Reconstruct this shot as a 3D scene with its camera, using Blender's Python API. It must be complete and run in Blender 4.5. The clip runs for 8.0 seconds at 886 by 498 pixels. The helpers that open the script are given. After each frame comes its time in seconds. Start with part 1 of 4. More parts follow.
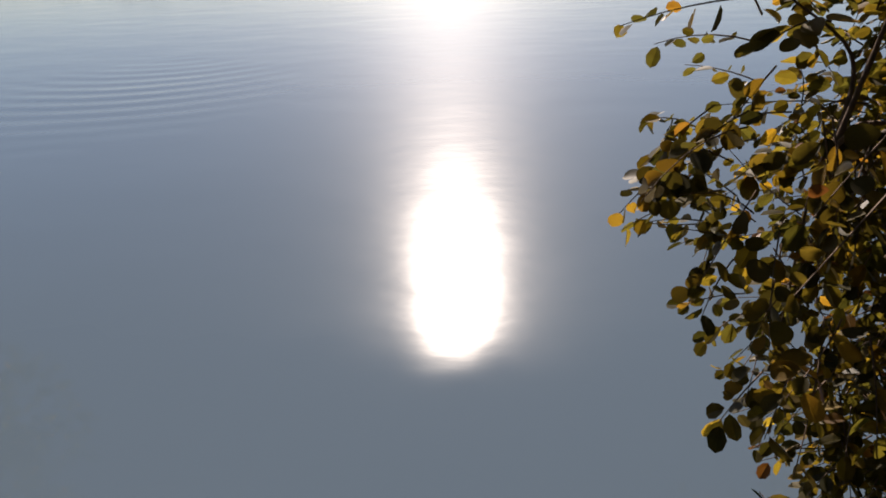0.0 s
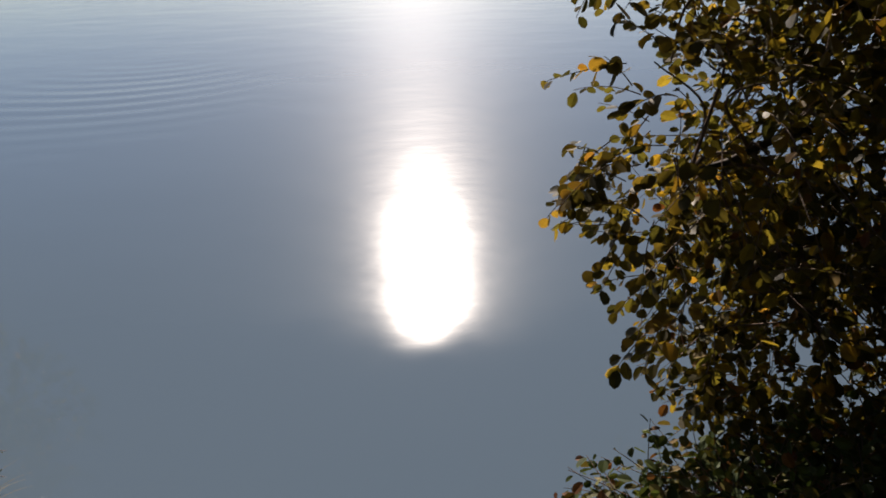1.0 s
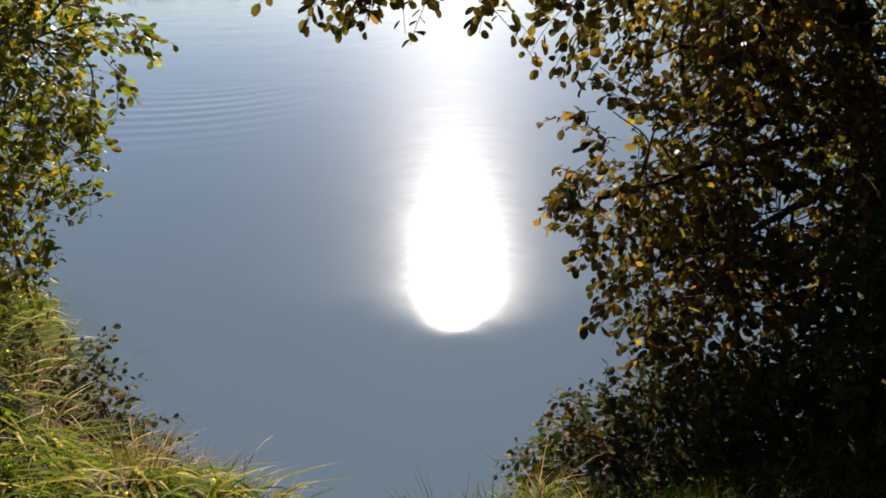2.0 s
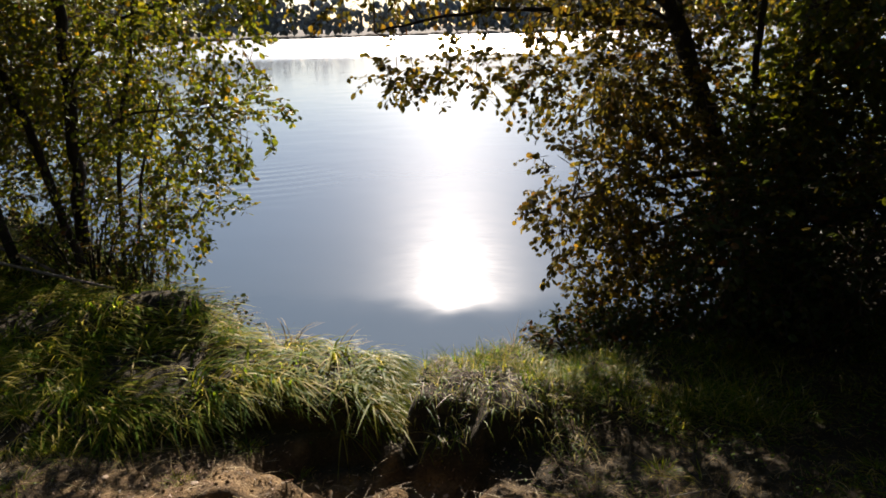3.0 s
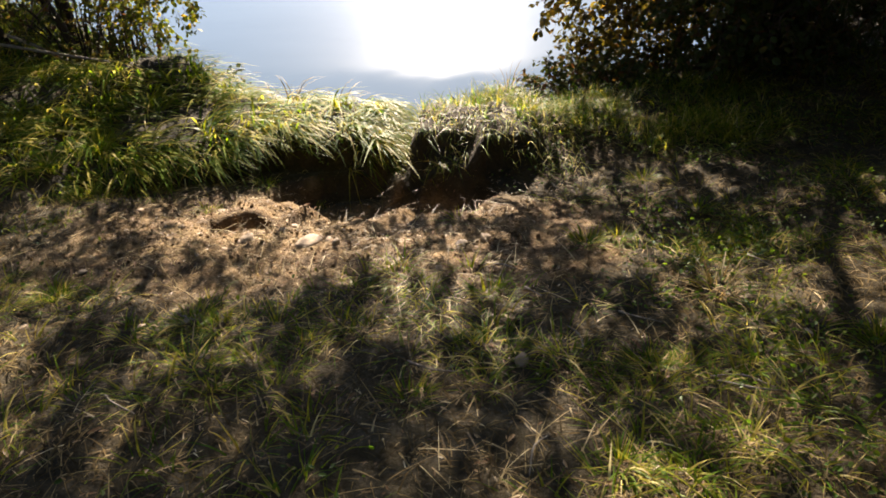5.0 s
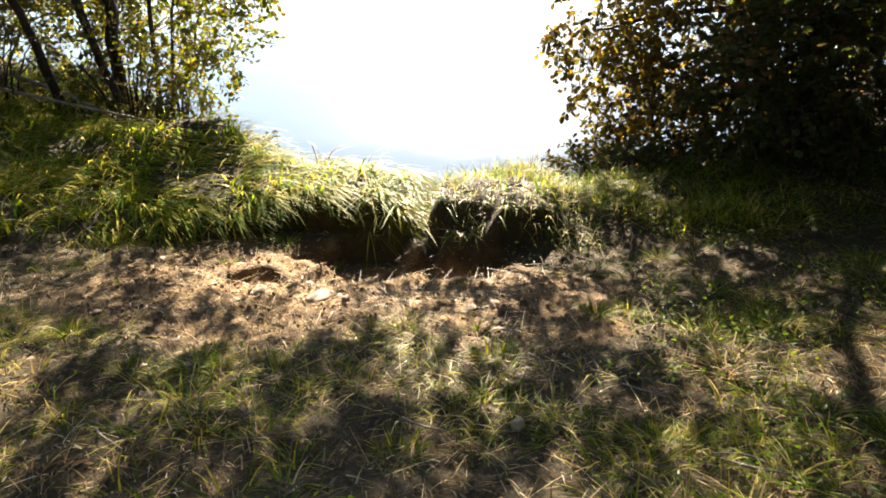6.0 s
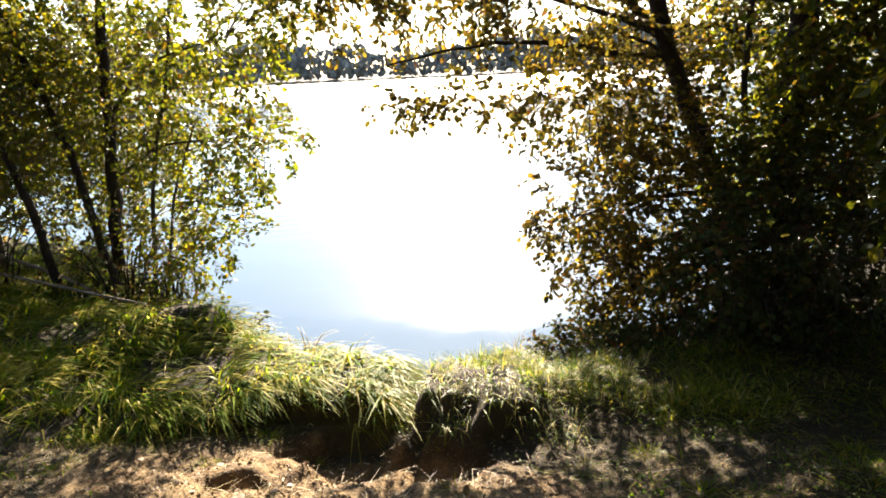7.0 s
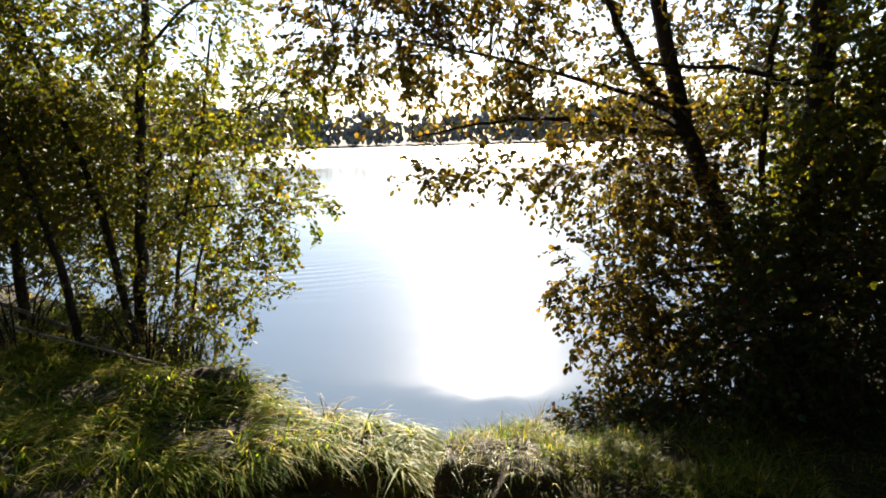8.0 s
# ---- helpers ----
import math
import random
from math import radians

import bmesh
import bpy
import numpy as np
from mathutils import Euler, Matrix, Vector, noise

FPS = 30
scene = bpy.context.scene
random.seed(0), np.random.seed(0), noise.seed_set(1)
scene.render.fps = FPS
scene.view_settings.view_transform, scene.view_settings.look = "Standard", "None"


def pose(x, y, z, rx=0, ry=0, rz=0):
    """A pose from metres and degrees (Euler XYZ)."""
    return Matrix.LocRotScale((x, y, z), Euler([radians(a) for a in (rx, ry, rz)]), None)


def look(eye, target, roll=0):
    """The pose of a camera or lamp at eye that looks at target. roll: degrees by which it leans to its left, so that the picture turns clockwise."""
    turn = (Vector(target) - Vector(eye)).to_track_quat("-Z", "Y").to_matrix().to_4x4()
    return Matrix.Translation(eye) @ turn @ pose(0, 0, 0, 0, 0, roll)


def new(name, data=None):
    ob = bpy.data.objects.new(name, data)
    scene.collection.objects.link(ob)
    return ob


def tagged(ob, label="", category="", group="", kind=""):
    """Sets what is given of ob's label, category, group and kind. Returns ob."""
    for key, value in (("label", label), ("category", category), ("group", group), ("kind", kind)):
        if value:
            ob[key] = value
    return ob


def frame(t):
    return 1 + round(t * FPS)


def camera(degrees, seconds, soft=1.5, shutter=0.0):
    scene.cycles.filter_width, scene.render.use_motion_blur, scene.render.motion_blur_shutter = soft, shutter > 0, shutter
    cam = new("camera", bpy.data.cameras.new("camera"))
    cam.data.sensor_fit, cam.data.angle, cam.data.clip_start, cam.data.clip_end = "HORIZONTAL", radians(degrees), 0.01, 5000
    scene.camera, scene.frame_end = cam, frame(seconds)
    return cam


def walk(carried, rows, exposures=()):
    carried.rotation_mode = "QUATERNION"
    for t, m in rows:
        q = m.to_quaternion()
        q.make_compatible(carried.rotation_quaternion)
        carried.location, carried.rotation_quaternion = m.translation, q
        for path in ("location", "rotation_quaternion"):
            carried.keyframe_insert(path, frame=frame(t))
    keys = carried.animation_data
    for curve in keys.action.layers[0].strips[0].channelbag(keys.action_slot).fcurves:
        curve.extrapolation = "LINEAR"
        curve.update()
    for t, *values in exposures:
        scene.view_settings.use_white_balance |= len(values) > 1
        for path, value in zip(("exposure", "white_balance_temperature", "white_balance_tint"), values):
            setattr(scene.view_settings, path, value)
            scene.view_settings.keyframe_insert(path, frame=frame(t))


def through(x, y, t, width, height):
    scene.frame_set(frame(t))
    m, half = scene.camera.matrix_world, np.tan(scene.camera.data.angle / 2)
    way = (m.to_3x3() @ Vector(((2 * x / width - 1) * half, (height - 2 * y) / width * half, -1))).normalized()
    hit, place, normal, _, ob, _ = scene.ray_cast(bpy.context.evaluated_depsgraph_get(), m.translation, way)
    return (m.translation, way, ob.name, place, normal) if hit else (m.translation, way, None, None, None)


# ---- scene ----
# ---------------------------------------------------------------- camera
cam = camera(67.5, 8.0, soft=1.8)
PATH = [
    (0.0, look((-0.152, 3.912, 1.873), (-0.290, 5.698, 0.983), -2.29)),
    (0.5, look((-0.137, 3.795, 1.935), (-0.250, 5.632, 1.136), -2.27)),
    (1.0, look((-0.124, 3.391, 2.155), (-0.174, 5.168, 1.239), -1.88)),
    (1.5, look((-0.102, 2.914, 2.429), (-0.204, 4.676, 1.488), -1.68)),
    (1.7, look((-0.086, 2.801, 2.501), (-0.221, 4.558, 1.556), -2.05)),
    (2.8, look((-0.012, 0.881, 2.495), (-0.157, 2.783, 1.894), -1.66)),
    (3.0, look((-0.033, 0.399, 2.682), (-0.171, 2.288, 2.041), -1.63)),
    (3.5, look((0.008, 0.105, 2.650), (-0.137, 1.937, 1.861), -2.93)),
    (4.0, look((-0.012, 0.087, 2.557), (-0.119, 1.821, 1.567), -2.90)),
    (4.5, look((-0.028, 0.058, 2.499), (-0.125, 1.727, 1.402), -3.16)),
    (4.7, look((-0.036, 0.047, 2.482), (-0.144, 1.669, 1.317), -4.11)),
    (5.8, look((0.001, 0.024, 2.359), (-0.210, 1.709, 1.303), -3.42)),
    (6.0, look((0.034, -0.005, 2.381), (-0.184, 1.742, 1.432), -2.35)),
    (6.5, look((0.095, 0.001, 2.506), (-0.138, 1.857, 1.798), -2.72)),
    (7.0, look((0.102, 0.026, 2.608), (-0.102, 1.945, 2.081), -2.73)),
    (7.5, look((0.055, -0.011, 2.650), (-0.181, 1.938, 2.270), -1.23)),
    (8.0, look((0.044, -0.034, 2.651), (-0.196, 1.924, 2.316), -1.49)),
]
EXPOSURES = [(0.0, 1.25, 7100, 20), (0.5, 1.2, 7100, 20), (1.0, 1.2, 6900, 18), (1.5, 1.2, 6450, 10), (1.7, 1.5, 6600, 12), (2.8, 1.4, 6700, 17), (3.5, 1.95, 7050, 18), (4.5, 2.2, 7150, 19), (4.7, 2.25, 7100, 18), (5.8, 3.1, 7300, 15), (6.5, 3.15, 7150, 14), (7.0, 3.05, 7100, 14), (7.5, 2.8, 6950, 14), (8.0, 2.3, 6850, 14)]
walk(cam, PATH, EXPOSURES)

# ---------------------------------------------------------------- sun and sky
SUN_EL, SUN_AZ = radians(30.8), radians(-3.2)      # azimuth from +y, towards +x
world = bpy.data.worlds.new("world")
scene.world = world
world.use_nodes = True
wn = world.node_tree.nodes
sky = wn.new("ShaderNodeTexSky")
sky.sky_type = "NISHITA"
sky.sun_disc = False
sky.sun_elevation = SUN_EL
sky.sun_rotation = SUN_AZ
sky.air_density, sky.dust_density, sky.ozone_density = 1.0, 0.35, 2.6
wn["Background"].inputs["Strength"].default_value = 0.048
world.node_tree.links.new(sky.outputs[0], wn["Background"].inputs["Color"])
sun = new("sun", bpy.data.lights.new("sun", "SUN"))
sun.data.energy, sun.data.angle, sun.data.color = 5.0, radians(0.53), (1.0, 0.93, 0.82)
to_sun = Vector((math.sin(SUN_AZ) * math.cos(SUN_EL), math.cos(SUN_AZ) * math.cos(SUN_EL), math.sin(SUN_EL)))
sun.matrix_world = look(to_sun * 60, (0, 0, 0))


# ---------------------------------------------------------------- materials
def material(name):
    m = bpy.data.materials.new(name)
    m.use_nodes = True
    n, l = m.node_tree.nodes, m.node_tree.links
    return m, n, l, n["Principled BSDF"], n["Material Output"]


def noise_node(n, l, scale, detail=4.0, vector=None, rough=0.55):
    t = n.new("ShaderNodeTexNoise")
    t.inputs["Scale"].default_value, t.inputs["Detail"].default_value, t.inputs["Roughness"].default_value = scale, detail, rough
    if vector is not None:
        l.new(vector, t.inputs["Vector"])
    return t


def ramp_node(n, l, source, stops):
    r = n.new("ShaderNodeValToRGB")
    e = r.color_ramp.elements
    while len(e) < len(stops):
        e.new(0.5)
    for k, (at, c) in zip(e, stops):
        k.position, k.color = at, (*c, 1)
    l.new(source, r.inputs["Fac"])
    return r


def mix_node(n, l, fac, a, b, kind="MIX"):
    x = n.new("ShaderNodeMix")
    x.data_type, x.blend_type = "RGBA", kind
    for sock, v in ((x.inputs[0], fac), (x.inputs[6], a), (x.inputs[7], b)):
        if isinstance(v, (int, float)):
            sock.default_value = v
        elif isinstance(v, tuple):
            sock.default_value = (*v, 1)
        else:
            l.new(v, sock)
    return x.outputs[2]


def bump_node(n, l, height, strength, distance, normal=None):
    b = n.new("ShaderNodeBump")
    b.inputs["Strength"].default_value, b.inputs["Distance"].default_value = strength, distance
    l.new(height, b.inputs["Height"])
    if normal is not None:
        l.new(normal, b.inputs["Normal"])
    return b.outputs[0]


def leaf_material(name, stops, through, share=0.5, gloss=0.35, single=False, shine=0.2):
    """Thin leaf: each leaf its own tint, light passing through it."""
    m, n, l, p, out = material(name)
    own = n.new("ShaderNodeObjectInfo").outputs["Random"] if single else n.new("ShaderNodeNewGeometry").outputs["Random Per Island"]
    base = ramp_node(n, l, own, stops).outputs[0]
    co = n.new("ShaderNodeTexCoord").outputs["Object"]
    blot = ramp_node(n, l, noise_node(n, l, 38, 3, co).outputs[0], [(0.35, (0.62, 0.5, 0.4)), (0.6, (1, 1, 1))]).outputs[0]
    col = mix_node(n, l, 0.6, base, blot, "MULTIPLY")
    l.new(col, p.inputs["Base Color"])
    p.inputs["Roughness"].default_value = gloss
    p.inputs["Specular IOR Level"].default_value = shine
    t = n.new("ShaderNodeBsdfTranslucent")
    l.new(mix_node(n, l, 1.0, col, through, "MULTIPLY"), t.inputs["Color"])
    mixer = n.new("ShaderNodeMixShader")
    odd = n.new("ShaderNodeMath")          # some blades are thin and glow, others are thick and dark
    odd.operation = "MULTIPLY"
    l.new(own, odd.inputs[0])
    odd.inputs[1].default_value = 17.3
    part_of = n.new("ShaderNodeMath")
    part_of.operation = "FRACT"
    l.new(odd.outputs[0], part_of.inputs[0])
    span = n.new("ShaderNodeMapRange")
    l.new(part_of.outputs[0], span.inputs["Value"])
    span.inputs["To Min"].default_value, span.inputs["To Max"].default_value = share * 0.35, min(share * 1.65, 0.9)
    l.new(span.outputs[0], mixer.inputs[0])
    l.new(p.outputs[0], mixer.inputs[1])
    l.new(t.outputs[0], mixer.inputs[2])
    l.new(mixer.outputs[0], out.inputs["Surface"])
    return m


LEAF = leaf_material("alder_leaf", [(0.0, (0.035, 0.055, 0.009)), (0.55, (0.068, 0.08, 0.012)), (0.9, (0.105, 0.1, 0.015)), (0.98, (0.16, 0.11, 0.016)), (1.0, (0.1, 0.045, 0.016))], (2.4, 2.15, 0.7), 0.48, 0.45)
OLIVE = [(0.0, (0.022, 0.022, 0.01)), (0.5, (0.05, 0.042, 0.013)), (0.8, (0.088, 0.064, 0.016)), (0.95, (0.135, 0.085, 0.018)), (1.0, (0.085, 0.034, 0.018))]
LEAF_OLIVE = leaf_material("olive_alder_leaf", OLIVE, (2.5, 2.4, 0.9), 0.46, 0.5, shine=0.07)
LEAF_ONE = leaf_material("near_alder_leaf", OLIVE, (2.0, 1.8, 0.8), 0.42, 0.5, single=True, shine=0.07)
LEAF_DARK = leaf_material("shrub_leaf", [(0.0, (0.025, 0.042, 0.012)), (0.6, (0.045, 0.06, 0.016)), (0.85, (0.09, 0.075, 0.02)), (1.0, (0.1, 0.042, 0.02))], (1.6, 1.4, 0.9), 0.3, 0.6, shine=0.1)
GRASS = leaf_material("grass_blade", [(0.0, (0.035, 0.08, 0.008)), (0.45, (0.1, 0.15, 0.013)), (0.72, (0.21, 0.21, 0.025)), (0.9, (0.35, 0.29, 0.08)), (1.0, (0.52, 0.44, 0.22))], (1.9, 1.95, 0.7), 0.5, 0.42, shine=0.05)
GRASS_DRY = leaf_material("dry_grass_blade", [(0.0, (0.1, 0.07, 0.028)), (0.45, (0.21, 0.155, 0.066)), (0.8, (0.37, 0.29, 0.14)), (1.0, (0.58, 0.5, 0.32))], (1.4, 1.3, 0.9), 0.35, 0.5, shine=0.15)
THATCH = leaf_material("thatch_blade", [(0.0, (0.03, 0.022, 0.01)), (0.5, (0.09, 0.065, 0.03)), (0.85, (0.19, 0.14, 0.065)), (1.0, (0.36, 0.28, 0.15))], (1.2, 1.1, 0.8), 0.25, 0.6, shine=0.05)
WEED = leaf_material("weed_leaf", [(0.0, (0.03, 0.065, 0.01)), (0.6, (0.06, 0.11, 0.014)), (1.0, (0.12, 0.16, 0.02))], (1.8, 1.8, 0.7), 0.45, 0.5)
LITTER = leaf_material("fallen_leaf", [(0.0, (0.13, 0.08, 0.04)), (0.45, (0.24, 0.15, 0.08)), (0.8, (0.38, 0.27, 0.15)), (1.0, (0.5, 0.42, 0.3))], (1.2, 1.0, 0.8), 0.2, 0.5)


def bark_material(name, dark, light, scale=14):
    m, n, l, p, out = material(name)
    co = n.new("ShaderNodeTexCoord").outputs["Object"]
    mp = n.new("ShaderNodeMapping")
    mp.inputs["Scale"].default_value = (1, 1, 0.25)
    l.new(co, mp.inputs["Vector"])
    f = noise_node(n, l, scale, 6, mp.outputs[0], 0.65)
    w = noise_node(n, l, scale * 5, 3, mp.outputs[0])
    c = ramp_node(n, l, f.outputs[0], [(0.3, dark), (0.7, light)]).outputs[0]
    l.new(mix_node(n, l, 0.35, c, ramp_node(n, l, w.outputs[0], [(0.3, (0.5, 0.5, 0.5)), (0.7, (1.3, 1.3, 1.3))]).outputs[0], "MULTIPLY"), p.inputs["Base Color"])
    p.inputs["Roughness"].default_value = 0.85
    p.inputs["Specular IOR Level"].default_value = 0.15
    l.new(bump_node(n, l, f.outputs[0], 0.6, 0.012), p.inputs["Normal"])
    return m


BARK = bark_material("alder_bark", (0.015, 0.011, 0.009), (0.045, 0.034, 0.027))
TWIG = bark_material("twig_bark", (0.06, 0.04, 0.03), (0.13, 0.09, 0.065), 40)
DEADWOOD = bark_material("dead_wood", (0.09, 0.07, 0.055), (0.27, 0.24, 0.2), 22)


def ground_material():
    m, n, l, p, out = material("bank_soil")
    co = n.new("ShaderNodeTexCoord").outputs["Object"]
    att = n.new("ShaderNodeAttribute")
    att.attribute_name = "bare"
    big, mid, fine = noise_node(n, l, 1.6, 5, co), noise_node(n, l, 9, 6, co, 0.6), noise_node(n, l, 70, 5, co, 0.65)
    soil = ramp_node(n, l, mid.outputs[0], [(0.25, (0.06, 0.037, 0.017)), (0.5, (0.15, 0.094, 0.04)), (0.75, (0.29, 0.195, 0.095))]).outputs[0]
    grit = ramp_node(n, l, fine.outputs[0], [(0.3, (0.45, 0.42, 0.38)), (0.52, (1, 1, 1)), (0.75, (1.5, 1.45, 1.35))]).outputs[0]
    soil = mix_node(n, l, 0.9, soil, grit, "MULTIPLY")
    # dark blotches put leaf shadow into the soil colour
    leaf_shade = ramp_node(n, l, noise_node(n, l, 4.2, 4, co, 0.6).outputs[0], [(0.38, (0.42, 0.4, 0.4)), (0.54, (1, 1, 1))]).outputs[0]
    soil = mix_node(n, l, 0.8, soil, leaf_shade, "MULTIPLY")
    turf = ramp_node(n, l, mid.outputs[0], [(0.3, (0.018, 0.014, 0.006)), (0.55, (0.038, 0.028, 0.011)), (0.75, (0.07, 0.05, 0.022))]).outputs[0]
    turf = mix_node(n, l, 0.8, turf, grit, "MULTIPLY")
    edge = n.new("ShaderNodeMath")
    edge.operation = "MULTIPLY_ADD"
    l.new(big.outputs[0], edge.inputs[0])
    edge.inputs[1].default_value = 0.5
    l.new(att.outputs["Fac"], edge.inputs[2])
    mask = ramp_node(n, l, edge.outputs[0], [(0.55, (0, 0, 0)), (0.85, (1, 1, 1))]).outputs[0]
    l.new(mix_node(n, l, mask, turf, soil), p.inputs["Base Color"])
    p.inputs["Roughness"].default_value = 0.92
    p.inputs["Specular IOR Level"].default_value = 0.25
    b = bump_node(n, l, mid.outputs[0], 0.7, 0.05)
    l.new(bump_node(n, l, fine.outputs[0], 1.0, 0.018, b), p.inputs["Normal"])
    return m


def water_material():
    m, n, l, p, out = material("lake_water")
    co = n.new("ShaderNodeTexCoord").outputs["Object"]
    mp = n.new("ShaderNodeMapping")
    mp.inputs["Scale"].default_value = (0.55, 1.0, 1.0)
    l.new(co, mp.inputs["Vector"])
    xyz = n.new("ShaderNodeSeparateXYZ")
    l.new(co, xyz.inputs[0])

    def ranged(value, x0, x1, v0, v1):
        r = n.new("ShaderNodeMapRange")
        l.new(value, r.inputs["Value"])
        for name, v in (("From Min", x0), ("From Max", x1), ("To Min", v0), ("To Max", v1)):
            r.inputs[name].default_value = v
        return r.outputs[0]

    def maths(kind, a, b):
        k = n.new("ShaderNodeMath")
        k.operation = kind
        for sock, v in zip(k.inputs, (a, b)):
            if isinstance(v, (int, float)):
                sock.default_value = v
            else:
                l.new(v, sock)
        return k.outputs[0]

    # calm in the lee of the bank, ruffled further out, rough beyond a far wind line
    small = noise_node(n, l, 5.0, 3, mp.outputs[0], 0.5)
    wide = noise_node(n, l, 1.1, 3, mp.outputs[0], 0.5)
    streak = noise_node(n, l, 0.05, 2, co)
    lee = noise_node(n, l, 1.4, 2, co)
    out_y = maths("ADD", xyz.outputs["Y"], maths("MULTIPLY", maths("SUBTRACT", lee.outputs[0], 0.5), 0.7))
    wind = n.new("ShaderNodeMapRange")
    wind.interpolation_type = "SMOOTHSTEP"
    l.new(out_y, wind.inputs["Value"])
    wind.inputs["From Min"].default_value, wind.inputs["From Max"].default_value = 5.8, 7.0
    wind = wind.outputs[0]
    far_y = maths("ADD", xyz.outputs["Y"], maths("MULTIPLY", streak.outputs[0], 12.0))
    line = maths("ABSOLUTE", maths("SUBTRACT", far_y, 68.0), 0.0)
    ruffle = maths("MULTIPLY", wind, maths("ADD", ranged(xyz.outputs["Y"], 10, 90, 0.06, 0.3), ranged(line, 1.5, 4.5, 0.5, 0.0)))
    b = bump_node(n, l, wide.outputs[0], 0.1, 0.12)
    l.new(ruffle, b.node.inputs["Strength"])
    b = bump_node(n, l, small.outputs[0], 0.14, 0.006, b)
    l.new(ranged(wind, 0, 1, 0.012, 0.14), b.node.inputs["Strength"])
    # a train of ring waves spreading from the bank
    ring = n.new("ShaderNodeMapping")
    ring.inputs["Location"].default_value = (5.5, -16.0, 0)
    l.new(co, ring.inputs["Vector"])
    w = n.new("ShaderNodeTexWave")
    w.wave_type, w.rings_direction, w.wave_profile = "RINGS", "SPHERICAL", "SIN"
    w.inputs["Scale"].default_value, w.inputs["Distortion"].default_value, w.inputs["Detail"].default_value = 0.75, 0.6, 1.0
    l.new(ring.outputs[0], w.inputs["Vector"])
    spot = n.new("ShaderNodeVectorMath")
    spot.operation = "DISTANCE"
    l.new(co, spot.inputs[0])
    spot.inputs[1].default_value = (-4.9, 12.2, 0)
    b = bump_node(n, l, w.outputs["Fac"], 0.3, 0.02, b)
    l.new(ranged(spot.outputs["Value"], 0.6, 2.6, 0.24, 0.0), b.node.inputs["Strength"])
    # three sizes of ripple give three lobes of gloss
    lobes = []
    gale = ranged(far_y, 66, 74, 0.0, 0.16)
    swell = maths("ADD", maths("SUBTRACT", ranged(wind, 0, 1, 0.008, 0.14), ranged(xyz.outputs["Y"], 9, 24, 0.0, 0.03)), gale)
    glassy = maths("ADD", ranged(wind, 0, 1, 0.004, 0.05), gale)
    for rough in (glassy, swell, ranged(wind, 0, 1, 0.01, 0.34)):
        gl = n.new("ShaderNodeBsdfAnisotropic")
        gl.distribution = "GGX"
        l.new(rough, gl.inputs["Roughness"])
        way = n.new("ShaderNodeCombineXYZ")
        way.inputs[1].default_value = 1.0
        l.new(way.outputs[0], gl.inputs["Tangent"])
        l.new(b, gl.inputs["Normal"])
        lobes.append(gl.outputs[0])
    mix = []
    for share, one, two in ((0.62, 0, 1), (0.035, None, 2)):
        k = n.new("ShaderNodeMixShader")
        k.inputs[0].default_value = share
        l.new(lobes[0] if one == 0 else mix[-1], k.inputs[1])
        l.new(lobes[two], k.inputs[2])
        mix.append(k.outputs[0])
    body = n.new("ShaderNodeBsdfDiffuse")
    body.inputs["Color"].default_value = (0.06, 0.088, 0.12, 1)       # silty shallows
    fr = n.new("ShaderNodeFresnel")
    fr.inputs["IOR"].default_value = 1.33
    l.new(b, fr.inputs["Normal"])
    surface = n.new("ShaderNodeMixShader")
    l.new(fr.outputs[0], surface.inputs[0])
    l.new(body.outputs[0], surface.inputs[1])
    l.new(mix[-1], surface.inputs[2])
    l.new(surface.outputs[0], out.inputs["Surface"])
    return m


def stone_material():
    m, n, l, p, out = material("pale_stone")
    info = n.new("ShaderNodeObjectInfo")
    co = n.new("ShaderNodeTexCoord").outputs["Object"]
    f = noise_node(n, l, 30, 6, co, 0.6)
    base = ramp_node(n, l, info.outputs["Random"], [(0.0, (0.17, 0.125, 0.08)), (0.5, (0.28, 0.21, 0.14)), (1.0, (0.42, 0.34, 0.25))]).outputs[0]
    l.new(mix_node(n, l, 0.7, base, ramp_node(n, l, f.outputs[0], [(0.3, (0.5, 0.45, 0.4)), (0.7, (1.25, 1.2, 1.15))]).outputs[0], "MULTIPLY"), p.inputs["Base Color"])
    p.inputs["Roughness"].default_value = 0.85
    l.new(bump_node(n, l, f.outputs[0], 0.5, 0.01), p.inputs["Normal"])
    return m


# pale blue-grey leaf tints carry the haze over the lake
FAR_HAZED = leaf_material("far_foliage_with_haze", [(0.0, (0.15, 0.18, 0.19)), (0.5, (0.2, 0.22, 0.22)), (1.0, (0.26, 0.27, 0.25))], (1.0, 1.0, 1.0), 0.3, 0.9, shine=0.0)
SOIL, WATER, STONE = ground_material(), water_material(), stone_material()


# ---------------------------------------------------------------- mesh tools
def mesh_from(name, verts, faces, mat, smooth=False):
    me = bpy.data.meshes.new(name)
    me.from_pydata(verts.tolist() if hasattr(verts, "tolist") else verts, [], faces.tolist() if hasattr(faces, "tolist") else faces)
    me.materials.append(mat)
    if smooth:
        me.polygons.foreach_set("use_smooth", np.ones(len(me.polygons), bool))
    me.update()
    return me


def part(name, me, parent=None, label=""):
    ob = new(name, me)
    if parent is not None:
        ob.parent = parent
    return tagged(ob, label) if label else ob


def lerp(x, xs, ys):
    return np.interp(x, xs, ys)


def smooth01(v):
    v = np.clip(v, 0, 1)
    return v * v * (3 - 2 * v)


